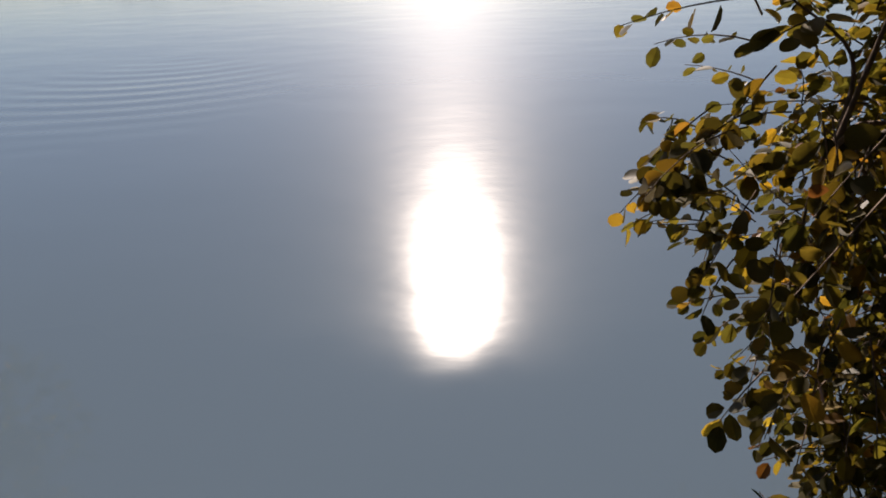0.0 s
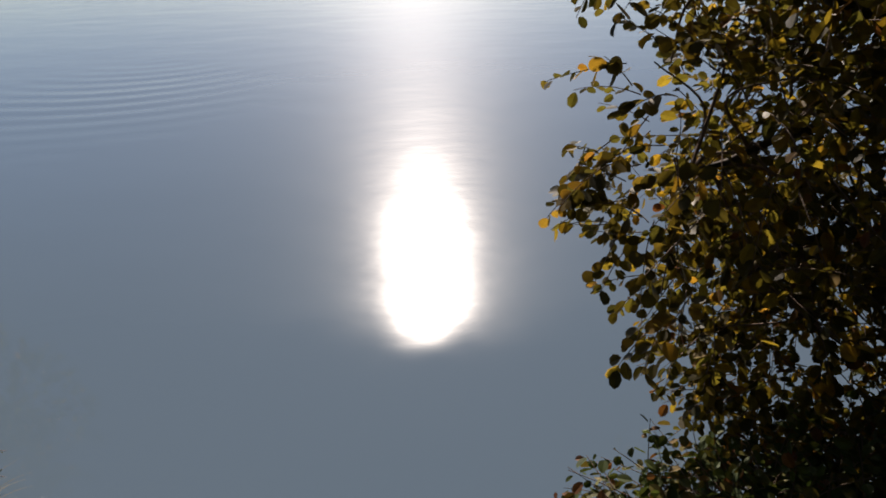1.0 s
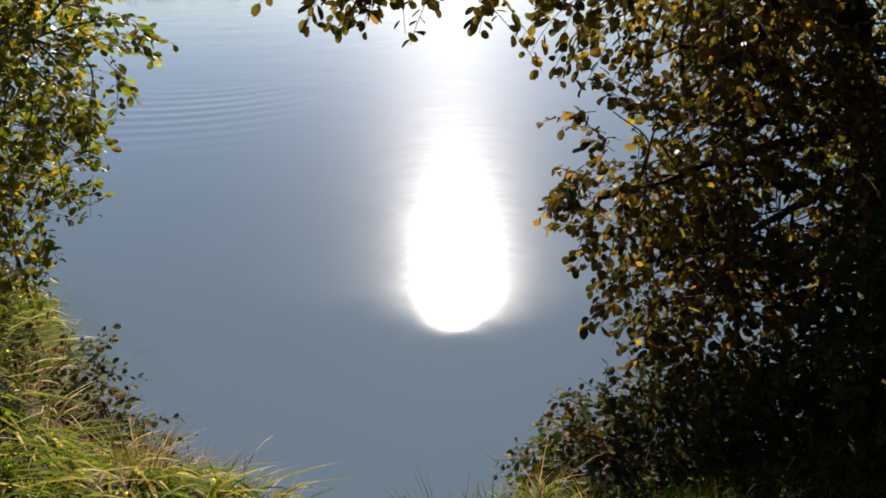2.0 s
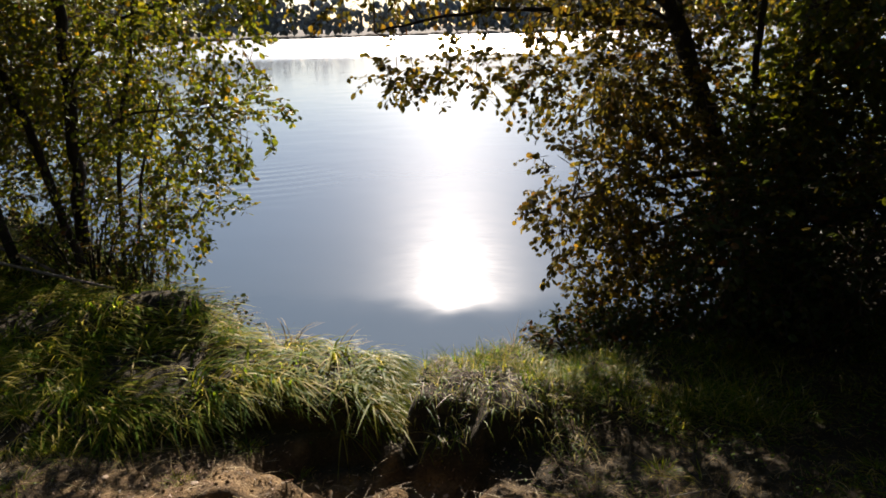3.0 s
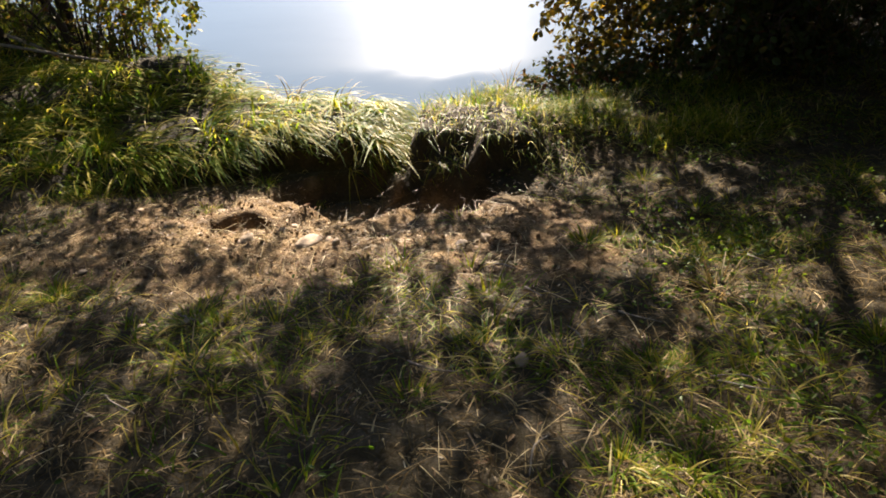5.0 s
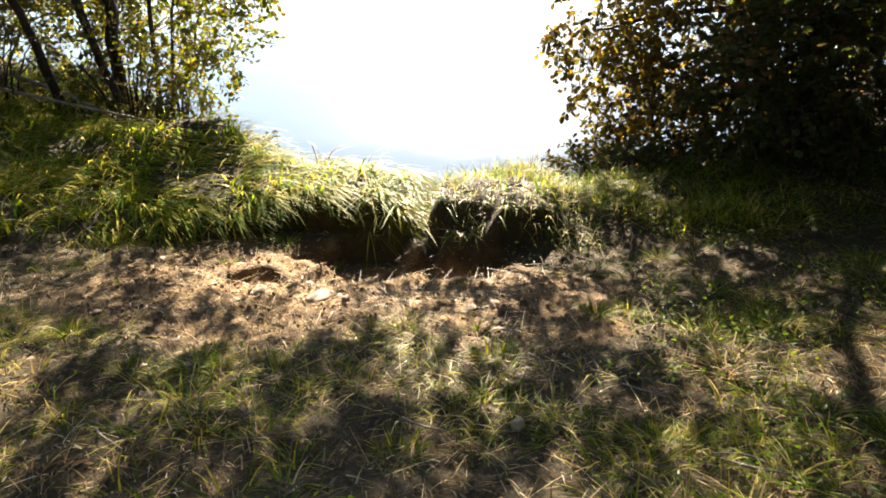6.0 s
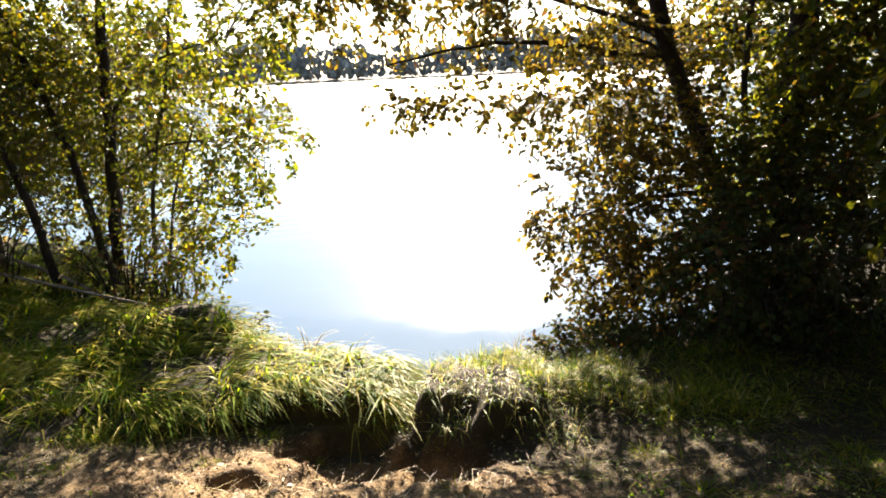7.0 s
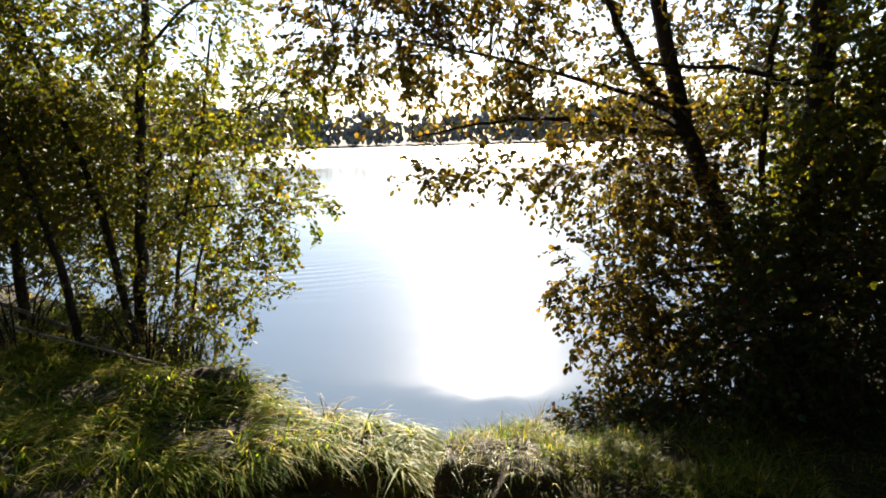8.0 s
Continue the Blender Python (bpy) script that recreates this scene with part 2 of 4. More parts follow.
def curve(points, steps=6):
    """A smooth line through the points."""
    p = np.array(points, float)
    q = np.vstack([2 * p[0] - p[1], p, 2 * p[-1] - p[-2]])
    out = []
    for i in range(len(p) - 1):
        for s in np.arange(steps) / steps:
            a, b, c, d = q[i:i + 4]
            out.append(0.5 * (2 * b + (c - a) * s + (2 * a - 5 * b + 4 * c - d) * s**2 + (3 * b - a - 3 * c + d) * s**3))
    return np.array(out + [p[-1]])


def tube(path, r0, r1, sides=8, rough=0.0, rng=None):
    """Verts and quads of a tapered, closed tube along a path."""
    path = np.asarray(path, float)
    k = len(path)
    t = np.gradient(path, axis=0)
    t /= np.linalg.norm(t, axis=1)[:, None] + 1e-9
    side = np.cross(t, np.where(np.abs(t[:, 2:3]) > 0.9, [[1.0, 0, 0]], [[0, 0, 1.0]]))
    for i in range(1, k):
        side[i] = side[i - 1] - t[i] * (side[i - 1] @ t[i])
    side /= np.linalg.norm(side, axis=1)[:, None] + 1e-9
    up = np.cross(t, side)
    r = np.linspace(r0, r1, k)[:, None] * np.ones((1, sides))
    if rough and rng is not None:
        r = r * (1 + rough * rng.normal(size=(k, sides)))
    a = np.arange(sides) * 2 * np.pi / sides
    v = path[:, None] + r[..., None] * (np.cos(a)[None, :, None] * side[:, None] + np.sin(a)[None, :, None] * up[:, None])
    v = v.reshape(-1, 3)
    i, j = np.meshgrid(np.arange(k - 1), np.arange(sides), indexing="ij")
    n = (j + 1) % sides
    f = np.stack([i * sides + j, i * sides + n, (i + 1) * sides + n, (i + 1) * sides + j], -1).reshape(-1, 4)
    return v, f


class Batch:
    """Collects pieces of one mesh."""
    def __init__(self):
        self.v, self.f, self.n = [], [], 0

    def add(self, v, f):
        self.v.append(v)
        self.f.extend((np.asarray(f) + self.n).tolist())
        self.n += len(v)

    def mesh(self, name, mat, smooth=True):
        return mesh_from(name, np.vstack(self.v), self.f, mat, smooth)


# one leaf of unit length along +x, in the xy plane, folded a little on its midrib
EDGE = [(0.0, 0.0), (0.1, 0.15), (0.25, 0.28), (0.42, 0.36), (0.58, 0.4), (0.74, 0.38), (0.87, 0.3), (0.96, 0.17)]
LEAF_V = np.array([(0.33, 0, -0.03), (0.66, 0, -0.06), (0.97, 0, -0.14)] + [(x, y, 0.3 * y - 0.35 * y * y - 0.1 * x * x) for x, y in EDGE] + [(x, -y, 0.3 * y - 0.35 * y * y - 0.1 * x * x) for x, y in EDGE[1:]])
LEAF_F = [(3, 0, 6, 5, 4), (0, 1, 8, 7, 6), (1, 2, 10, 9, 8), (0, 3, 11, 12, 13), (1, 0, 13, 14, 15), (2, 1, 15, 16, 17)]
PLAIN_V = np.array([(0, 0, 0), (0.17, 0.22, 0.06), (0.5, 0.36, 0.05), (0.85, 0.26, -0.03), (1, 0, -0.14), (0.85, -0.26, -0.03), (0.5, -0.36, 0.05), (0.17, -0.22, 0.06)])
PLAIN_F = [(0, 4, 3, 2, 1), (0, 7, 6, 5, 4)]
NARROW_V = PLAIN_V * np.array([1.0, 0.42, 0.8])


def rotations(direction, spin):
    """Frames whose x lies along direction, turned about it."""
    x = direction / (np.linalg.norm(direction, axis=1)[:, None] + 1e-9)
    h = np.where(np.abs(x[:, 2:3]) > 0.95, [[1.0, 0, 0]], [[0, 0, 1.0]])
    y = np.cross(h, x)
    y /= np.linalg.norm(y, axis=1)[:, None]
    z = np.cross(x, y)
    c, s = np.cos(spin)[:, None], np.sin(spin)[:, None]
    return np.stack([x, y * c + z * s, z * c - y * s], 1)


def leaves_mesh(name, at, direction, size, spin, mat, shape=PLAIN_V):
    at, direction, size, spin = map(np.asarray, (at, direction, size, spin))
    m = rotations(direction, spin)
    v = at[:, None] + size[:, None, None] * np.einsum("kp,npq->nkq", shape, m)
    k = len(shape)
    f = [tuple(i * k + q for q in face) for i in range(len(at)) for face in PLAIN_F]
    return mesh_from(name, v.reshape(-1, 3), f, mat)


# ---------------------------------------------------------------- ground, bank and lake
SHORE_X = [-60, -8, -4, -3.0, -2.4, -2.0, -1.5, -1.2, -0.98, -0.68, -0.4, 0.3, 0.9, 1.4, 1.9, 2.6, 4, 8, 60]
SHORE_Y = [40, 9.5, 7.2, 6.3, 5.55, 5.2, 4.92, 4.72, 4.56, 4.4, 4.38, 4.55, 4.8, 5.1, 5.9, 6.9, 7.5, 9.5, 36]


def bumps(x, y, s, k=0.0):
    return (np.sin(x * s + 1.3 * np.sin(y * s * 0.7 + k)) * np.cos(y * s * 1.13 + 1.7 * np.sin(x * s * 0.6 + 2 * k)))


def mound_front(x):
    """Where the grassy mound breaks off above the bare earth."""
    return 3.4 + 0.07 * np.sin(5.3 * x + 0.6) + 0.04 * np.sin(13.0 * x) - 0.3 * smooth01((-x - 1.35) / 0.7)


def bank_top(x, y):
    t = 1.3 - 0.2 * np.clip(y, -6, 4.2)
    mound = 0.6 + 0.045 * np.clip(-x, 0, 4) + 0.16 * np.exp(-((y - 3.65) / 0.55) ** 2) * smooth01((x + 2.6) / 0.8)
    mound = mound - 0.2 * smooth01((y - 4.15) / 0.8) * smooth01((x + 2.1) / 0.5) - 0.2 * smooth01((y - 4.9) / 0.5) * smooth01((x + 4.2) / 1.0)
    mound = mound + 0.26 * np.exp(-((x + 2.3) / 0.6) ** 2 - ((y - 4.5) / 0.5) ** 2)
    front = mound_front(x)
    m = smooth01((-x - 0.52) / 0.14) * smooth01((y - front) / 0.07)
    t = t + m * np.maximum(mound - t, 0)
    right = 0.6 + 0.05 * np.clip(x - 0.9, 0, 4)
    t = np.maximum(t, np.where(x > 0.9, right, -9))
    front2 = 3.08 + 0.05 * np.sin(9.0 * x) + 0.03 * np.sin(23.0 * x + 1.0) + 0.12 * smooth01((x - 0.3) / 0.8)
    knoll = 0.88 - 0.13 * np.clip(x + 0.2, 0, 1.6) - 0.22 * np.clip(y - 3.6, 0, 1) + 0.035 * np.sin(10.0 * x + 1.0) + 0.012 * bumps(x, y, 13.0, 0.6)
    m2 = smooth01((x + 0.5 + 0.04 * np.sin(17.0 * y)) / 0.16) * smooth01((1.9 - x) / 0.6) * smooth01((y - front2) / (0.14 + 0.75 * smooth01((x - 0.05) / 0.5)))
    t = t + m2 * np.maximum(knoll - t, 0)
    # two scooped pits in the bare earth, and a small burrow
    wob = 0.15 * bumps(x, y, 9.0, 3.0) + 0.06 * bumps(x, y, 21.0, 4.0)
    d1 = smooth01((1 + wob - np.hypot((x + 0.83) / 0.34, (y - 3.14) / 0.34)) * 2.2)
    d2 = smooth01((1 + wob - np.hypot((x + 0.23) / 0.27, (y - 3.05) / 0.38)) * 2.4)
    d3 = smooth01((1 + wob - np.hypot((x + 1.2) / 0.17, (y - 2.64) / 0.12)) * 2.2)
    d4 = smooth01((1 + 2 * wob - np.hypot((x + 0.6) / 0.75, (y - 2.85) / 0.34)) * 1.5)
    t = t - 0.17 * d1 - 0.13 * d2 * (1 - d1) - 0.12 * d3 - 0.09 * d4
    return t


def ground_height(x, y):
    x, y = np.asarray(x, float), np.asarray(y, float)
    s = lerp(x, SHORE_X, SHORE_Y) - y + 0.08 * bumps(x, y, 5.0)
    top = bank_top(x, y) + 0.018 * bumps(x, y, 4.3) + 0.012 * bumps(x, y, 11.0, 1.0) + 0.007 * bumps(x, y, 27.0, 2.0) + 0.004 * bumps(x, y, 61.0, 5.0)
    bed = -0.06 - 0.5 * np.clip(-s, 0, 3.0)
    rise = smooth01((s + 0.02) / (0.42 + 0.4 * smooth01((-x - 0.9) / 0.8)))
    near = bed + (top - bed) * rise
    far = smooth01((y - 192) / 6)
    return near + far * (1.1 - near)


def bare_earth(x, y):
    """1 where feet have worn the turf away."""
    a = 1 - np.hypot((x + 0.95) / 1.5, (y - 2.55) / 0.85)
    b = 1 - np.hypot((x - 0.1) / 0.55, (y - 2.4) / 0.6)
    return np.clip(np.maximum(a, b) * 1.8 + 0.15 * bumps(x, y, 7.0), 0, 1)


def spread(fine0, fine1, step, reach0, reach1):
    mid = np.arange(fine0, fine1, step)
    lo = fine0 - np.geomspace(step * 2, fine0 - reach0, 26)[::-1]
    hi = fine1 + np.geomspace(step, reach1 - fine1, 34)
    return np.concatenate([lo, mid, hi])


gx, gy = spread(-5.0, 3.2, 0.032, -900, 900), spread(0.2, 6.6, 0.032, -700, 1500)
GX, GY = np.meshgrid(gx, gy)
GZ = ground_height(GX, GY)
nx, ny = len(gx), len(gy)
ii, jj = np.meshgrid(np.arange(ny - 1), np.arange(nx - 1), indexing="ij")
quads = np.stack([ii * nx + jj, ii * nx + jj + 1, (ii + 1) * nx + jj + 1, (ii + 1) * nx + jj], -1).reshape(-1, 4)
me = mesh_from("ground", np.stack([GX, GY, GZ], -1).reshape(-1, 3), quads, SOIL, True)
me.attributes.new("bare", "FLOAT", "POINT").data.foreach_set("value", bare_earth(GX, GY).astype(np.float32).ravel())
ground = tagged(new("ground", me), "sloping lake bank of brown worn soil and turf", "ground", kind="structure")

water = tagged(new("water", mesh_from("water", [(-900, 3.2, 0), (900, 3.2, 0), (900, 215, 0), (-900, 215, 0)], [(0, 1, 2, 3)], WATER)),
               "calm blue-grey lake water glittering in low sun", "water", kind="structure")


# ---------------------------------------------------------------- trees
def inside(rng, n, centre, radii, shell=0.35):
    d = rng.normal(size=(n, 3))
    d /= np.linalg.norm(d, axis=1)[:, None]
    r = rng.uniform(shell**3, 1, n) ** (1 / 3)
    return np.array(centre) + d * r[:, None] * np.array(radii)


def spray(rng, start, way, length, size, twigs, out, leaves=11, droop=0.25, keep=None):
    """A twig with alternating leaves."""
    way = way / np.linalg.norm(way)
    s = np.linspace(0, 1, 6)[:, None]
    bend = rng.normal(size=3) * 0.12
    path = start + way * s * length + (bend * s**2 + np.array([0, 0, -droop]) * s**2) * length
    if keep is not None and not (keep(*path[-1]) and keep(*path[2])):
        return
    twigs.add(*tube(path, 0.0028, 0.0012, 3))
    for k in range(leaves):
        f = 0.12 + 0.88 * (k + rng.uniform(0, 0.6)) / leaves
        i = min(int(f * 5), 4)
        p = path[i] + (path[i + 1] - path[i]) * (f * 5 - i)
        t = path[i + 1] - path[i]
        t = t / np.linalg.norm(t)
        sd = np.cross(t, (0, 0, 1.0)) * (1 if k % 2 else -1) + rng.normal(size=3) * 0.35
        d = 0.45 * t + 0.85 * sd + np.array([0, 0, -0.2])
        out.append((p + 0.012 * d, d, size * rng.uniform(0.6, 1.25), rng.normal() * 0.9))


def tree(name, label, category, trunks, limbs, crown, seed, leaf=0.062, mat=LEAF, shape=PLAIN_V, group="", full=2.3, near=None, open_to=None):
    """trunks, limbs: (points, r0, r1); crown: (centre, radii, sprays). Twigs run from the nearest wood to each clump."""
    rng = np.random.default_rng(seed)
    base = np.array(trunks[0][0][0], float)
    root = tagged(new(name), label, category, group)
    root.location = base
    wood = []
    for kind, rows in (("trunk", trunks), ("limb", limbs)):
        for pts, r0, r1 in rows:
            path = curve(pts)
            path[1:-1] += rng.normal(size=(len(path) - 2, 3)) * min(r0 * 0.2, 0.01)
            wood.append(path)
            v, f = tube(path, r0, r1, 9 if kind == "trunk" else 6, 0.05, rng)
            part(kind, mesh_from(kind, v - base, f, BARK, True), root)
    wood = np.vstack(wood)
    twigs, out = Batch(), []
    for centre, radii, count in crown:
        c, count = np.array(centre), int(count * full)
        ends = inside(rng, max(2, count // 14), centre, np.array(radii) * 0.85, 0.6)
        for e in ends:
            if open_to is not None and not open_to(*e):
                continue
            wood_end = wood[np.argmin(((wood - e) ** 2).sum(1) + rng.uniform(0, 0.5, len(wood)))]
            mid = (wood_end + e) / 2 + rng.normal(size=3) * 0.08 + np.array([0, 0, 0.07])
            twigs.add(*tube(curve([wood_end, mid, e], 5), 0.007, 0.0025, 5))
        for p in inside(rng, count, centre, radii):
            e = ends[np.argmin(((ends - p) ** 2).sum(1))]
            away = (p - c) / np.array(radii)
            away = away / (np.linalg.norm(away) + 0.2) + 0.4 * (p - e) + rng.normal(size=3) * 0.45 + np.array([0, 0, -0.15])
            spray(rng, p, away, rng.uniform(0.15, 0.33), leaf, twigs, out, int(rng.integers(7, 13)), keep=open_to)
    if open_to is not None:      # the ragged side of the crown towards the open water
        out = [q for q in out if open_to(*q[0])]
    v = twigs.mesh("fine_branching", TWIG)
    v.transform(Matrix.Translation(-Vector(base)))
    tagged(part("fine_branching", v, root), kind="stuff")
    if near is not None:      # the leaves by the lens's first stand, each one its own part
        pick = [i for i, (p, *_) in enumerate(out) if all(a < q < b for q, (a, b) in zip(p, near))][:300]
        shapes = [mesh_from("leaf", LEAF_V * np.array([1, w, c]), LEAF_F, LEAF_ONE, True) for w, c in ((1, 1), (0.88, 2.0), (1.08, 0.4))]
        for k, i in enumerate(pick):
            p, d, size, spin = out[i]
            axes = rotations(np.array([d]), np.array([spin]))[0]
            ob = part("leaf", shapes[k % 3], root)
            ob.matrix_basis = Matrix.Translation(Vector(p - base)) @ Matrix(axes.T.tolist()).to_4x4() @ Matrix.Scale(size, 4)
        taken = set(pick)
        out = [q for i, q in enumerate(out) if i not in taken]
    lm = leaves_mesh("leaves", *[np.array(c) for c in zip(*out)], mat, shape)
    lm.transform(Matrix.Translation(-Vector(base)))
    tagged(part("leaves", lm, root, "small rounded green and yellowing leaves"), kind="stuff")
    return root


def g(x, y):
    return float(ground_height(x, y)) - 0.05


tree("alder_tree", "multi-stemmed alder with yellow-green autumn leaves on the grassy bank", "tree",
     [([(-3.79, 6.0, g(-3.79, 6)), (-3.66, 6.0, 1.9), (-3.56, 6.0, 2.8), (-3.39, 6.0, 3.96), (-3.2, 6.0, 5.6)], 0.062, 0.03),
      ([(-3.72, 5.85, g(-3.7, 5.85)), (-3.93, 5.8, 2.0), (-4.25, 5.8, 3.06), (-4.6, 5.8, 3.95), (-5.0, 5.8, 5.2)], 0.04, 0.018),
      ([(-3.5, 6.1, g(-3.5, 6.1)), (-3.3, 6.05, 1.7), (-3.0, 6.0, 2.6), (-2.75, 5.9, 3.6)], 0.024, 0.01),
      ([(-3.3, 5.95, g(-3.3, 5.95)), (-3.05, 5.9, 1.5), (-2.75, 5.9, 2.2)], 0.018, 0.008),
      ([(-3.1, 6.1, g(-3.1, 6.1)), (-2.95, 6.0, 1.2), (-2.7, 5.95, 1.7)], 0.013, 0.006)],
     [([(-3.6, 6.0, 2.3), (-3.1, 5.9, 2.75), (-2.3, 5.8, 2.95)], 0.02, 0.006),
      ([(-3.62, 6.0, 1.75), (-3.0, 5.85, 2.05), (-2.3, 5.75, 2.05)], 0.018, 0.005),
      ([(-3.45, 6.0, 3.5), (-2.9, 5.9, 3.9), (-2.4, 5.8, 4.0)], 0.018, 0.006)],
     [((-2.5, 5.85, 2.95), (0.8, 0.6, 0.36), 38), ((-2.75, 5.8, 2.02), (0.6, 0.5, 0.3), 28), ((-1.75, 5.65, 3.15), (0.55, 0.4, 0.22), 34), ((-3.1, 6.0, 3.75), (0.95, 0.7, 0.55), 85),
      ((-3.4, 6.2, 2.6), (0.9, 0.8, 0.7), 130), ((-3.2, 6.0, 1.45), (0.85, 0.5, 0.35), 18), ((-3.0, 6.2, 4.8), (1.1, 0.9, 0.7), 100),
      ((-4.4, 5.9, 3.5), (0.8, 0.7, 0.8), 170), ((-3.9, 7.6, 1.2), (0.9, 0.45, 0.55), 80), ((-4.4, 7.6, 2.0), (0.9, 0.45, 0.6), 60),
      ((-1.95, 5.5, 2.05), (0.42, 0.25, 0.28), 26), ((-2.05, 5.55, 2.6), (0.42, 0.28, 0.3), 15), ((-2.35, 5.6, 1.4), (0.42, 0.3, 0.38), 34), ((-2.75, 5.7, 1.1), (0.45, 0.3, 0.3), 26)], 3, 0.047, full=3.6,
     open_to=lambda x, y, z: x < lerp(z, [0.9, 1.3, 1.7, 1.8, 2.0, 2.25, 2.7, 3.0, 3.3, 3.7, 5.0], [-2.45, -2.0, -1.86, -1.78, -1.48, -1.6, -1.62, -1.42, -1.55, -1.95, -1.95]) - 0.6 * (y - 5.6) + 0.04 * math.sin(23 * z) + 0.05 * math.sin(14 * y))
tree("alder_tree", "leaning alder with dull green leaves at the water's edge", "tree",
     [([(-4.05, 5.5, g(-4.05, 5.5)), (-4.2, 5.5, 1.6), (-4.4, 5.5, 2.3), (-4.9, 5.6, 3.6)], 0.045, 0.02),
      ([(-5.2, 6.2, g(-5.2, 6.2)), (-5.2, 6.2, 2.4), (-5.3, 6.2, 4.6)], 0.06, 0.03)], [],
     [((-4.6, 5.8, 2.5), (0.8, 0.7, 0.7), 120), ((-5.6, 6.3, 2.6), (0.9, 0.9, 1.4), 200), ((-5.0, 7.4, 2.4), (1.2, 0.7, 1.3), 150), ((-5.3, 7.6, 1.4), (1.0, 0.5, 0.7), 110), ((-5.3, 6.2, 4.6), (1.1, 0.9, 0.9), 100), ((-5.0, 5.7, 3.3), (0.8, 0.6, 1.0), 160), ((-4.0, 6.9, 2.6), (0.8, 0.4, 0.9), 90), ((-5.5, 7.2, 2.4), (1.1, 0.5, 0.9), 130)], 4, 0.047, full=4.2)
tree("alder_tree", "dark alder leaning over the lake with a spreading crown", "tree",
     [([(2.3, 6.2, g(2.3, 6.2)), (2.12, 6.2, 1.1), (1.85, 6.2, 1.84), (1.5, 6.2, 2.68), (1.22, 6.2, 3.78), (1.0, 6.2, 5.2)], 0.1, 0.055),
      ([(2.2, 6.05, g(2.2, 6.05)), (2.13, 6.0, 1.7), (2.1, 6.0, 2.3), (2.1, 6.0, 3.0), (2.17, 6.0, 3.7), (2.3, 6.0, 5)], 0.032, 0.02)],
     [([(1.52, 6.2, 2.65), (1.04, 6.0, 3.19), (0.76, 5.9, 3.74), (0.5, 5.9, 4.3)], 0.045, 0.02),
      ([(1.5, 6.2, 2.6), (0.94, 5.9, 2.67), (0.39, 5.6, 2.76), (-0.2, 5.4, 2.75), (-0.85, 5.4, 2.64)], 0.034, 0.008),
      ([(1.45, 6.2, 2.66), (1.08, 6.2, 2.84), (0.72, 6.1, 2.97)], 0.022, 0.009),
      ([(1.5, 6.2, 2.75), (1.0, 5.95, 2.95), (0.3, 5.7, 3.15), (-0.5, 5.5, 3.35), (-1.5, 5.5, 3.55)], 0.028, 0.005),
      # the second limb in this row carries an added crown out of view
      ([(1.98, 6.2, 1.5), (1.3, 5.8, 1.78), (0.74, 5.45, 2.0)], 0.042, 0.01), ([(1.03, 6.2, 5.0), (1.6, 7.1, 5.05), (2.5, 8.1, 5.0)], 0.045, 0.012),
      ([(2.0, 6.2, 1.4), (1.3, 5.75, 1.45), (0.6, 5.35, 1.4)], 0.036, 0.008),
      ([(2.05, 6.2, 1.2), (1.4, 5.7, 1.1), (0.75, 5.3, 1.02)], 0.03, 0.008)],
     # the first two crowns are added above the view to shade the foreground
     [((2.3, 8.0, 5.0), (1.1, 0.7, 0.5), 110), ((-1.1, 5.8, 4.3), (0.9, 0.5, 0.4), 75), ((0.75, 5.5, 2.3), (0.6, 0.55, 0.34), 62), ((1.25, 5.65, 1.35), (0.5, 0.4, 0.75), 52), ((1.5, 6.1, 1.2), (0.6, 0.35, 0.7), 70), ((1.2, 5.45, 0.65), (0.5, 0.3, 0.3), 66), ((0.72, 5.4, 1.5), (0.5, 0.34, 0.36), 48), ((0.8, 5.4, 1.05), (0.5, 0.38, 0.25), 36),
      ((1.4, 5.9, 2.0), (0.55, 0.5, 0.45), 60), ((1.6, 6.9, 2.3), (0.8, 0.5, 0.6), 110), ((1.8, 6.6, 3.1), (0.8, 0.6, 0.55), 95), ((2.1, 7.0, 3.7), (0.9, 0.5, 0.6), 45), ((0.5, 5.7, 3.05), (0.7, 0.5, 0.4), 70),
      ((1.5, 5.9, 4.2), (1.2, 0.9, 0.6), 90), ((0.1, 5.6, 3.9), (0.9, 0.6, 0.4), 60), ((-0.3, 5.3, 2.34), (0.5, 0.22, 0.1), 30),
      ((-1.2, 5.5, 3.6), (0.75, 0.4, 0.4), 62), ((-0.6, 5.5, 3.95), (0.8, 0.45, 0.3), 32), ((-1.35, 5.6, 3.2), (0.5, 0.35, 0.2), 22), ((-0.35, 5.45, 3.35), (0.6, 0.4, 0.35), 44), ((-0.9, 5.6, 3.0), (0.5, 0.35, 0.2), 12), ], 5, 0.052, LEAF_OLIVE, full=2.9, near=((-0.3, 0.62), (4.6, 5.5), (0.7, 1.95)),
     open_to=lambda x, y, z: z > 2.12 or x > lerp(z, [0.6, 0.75, 0.9, 1.1, 1.3, 1.5, 1.75, 1.95, 2.1], [0.5, 0.42, 0.34, 0.17, 0.07, 0.13, 0.15, 0.1, 0.0]) + 0.03 * math.sin(31 * z) + 0.06 * math.sin(12 * y))
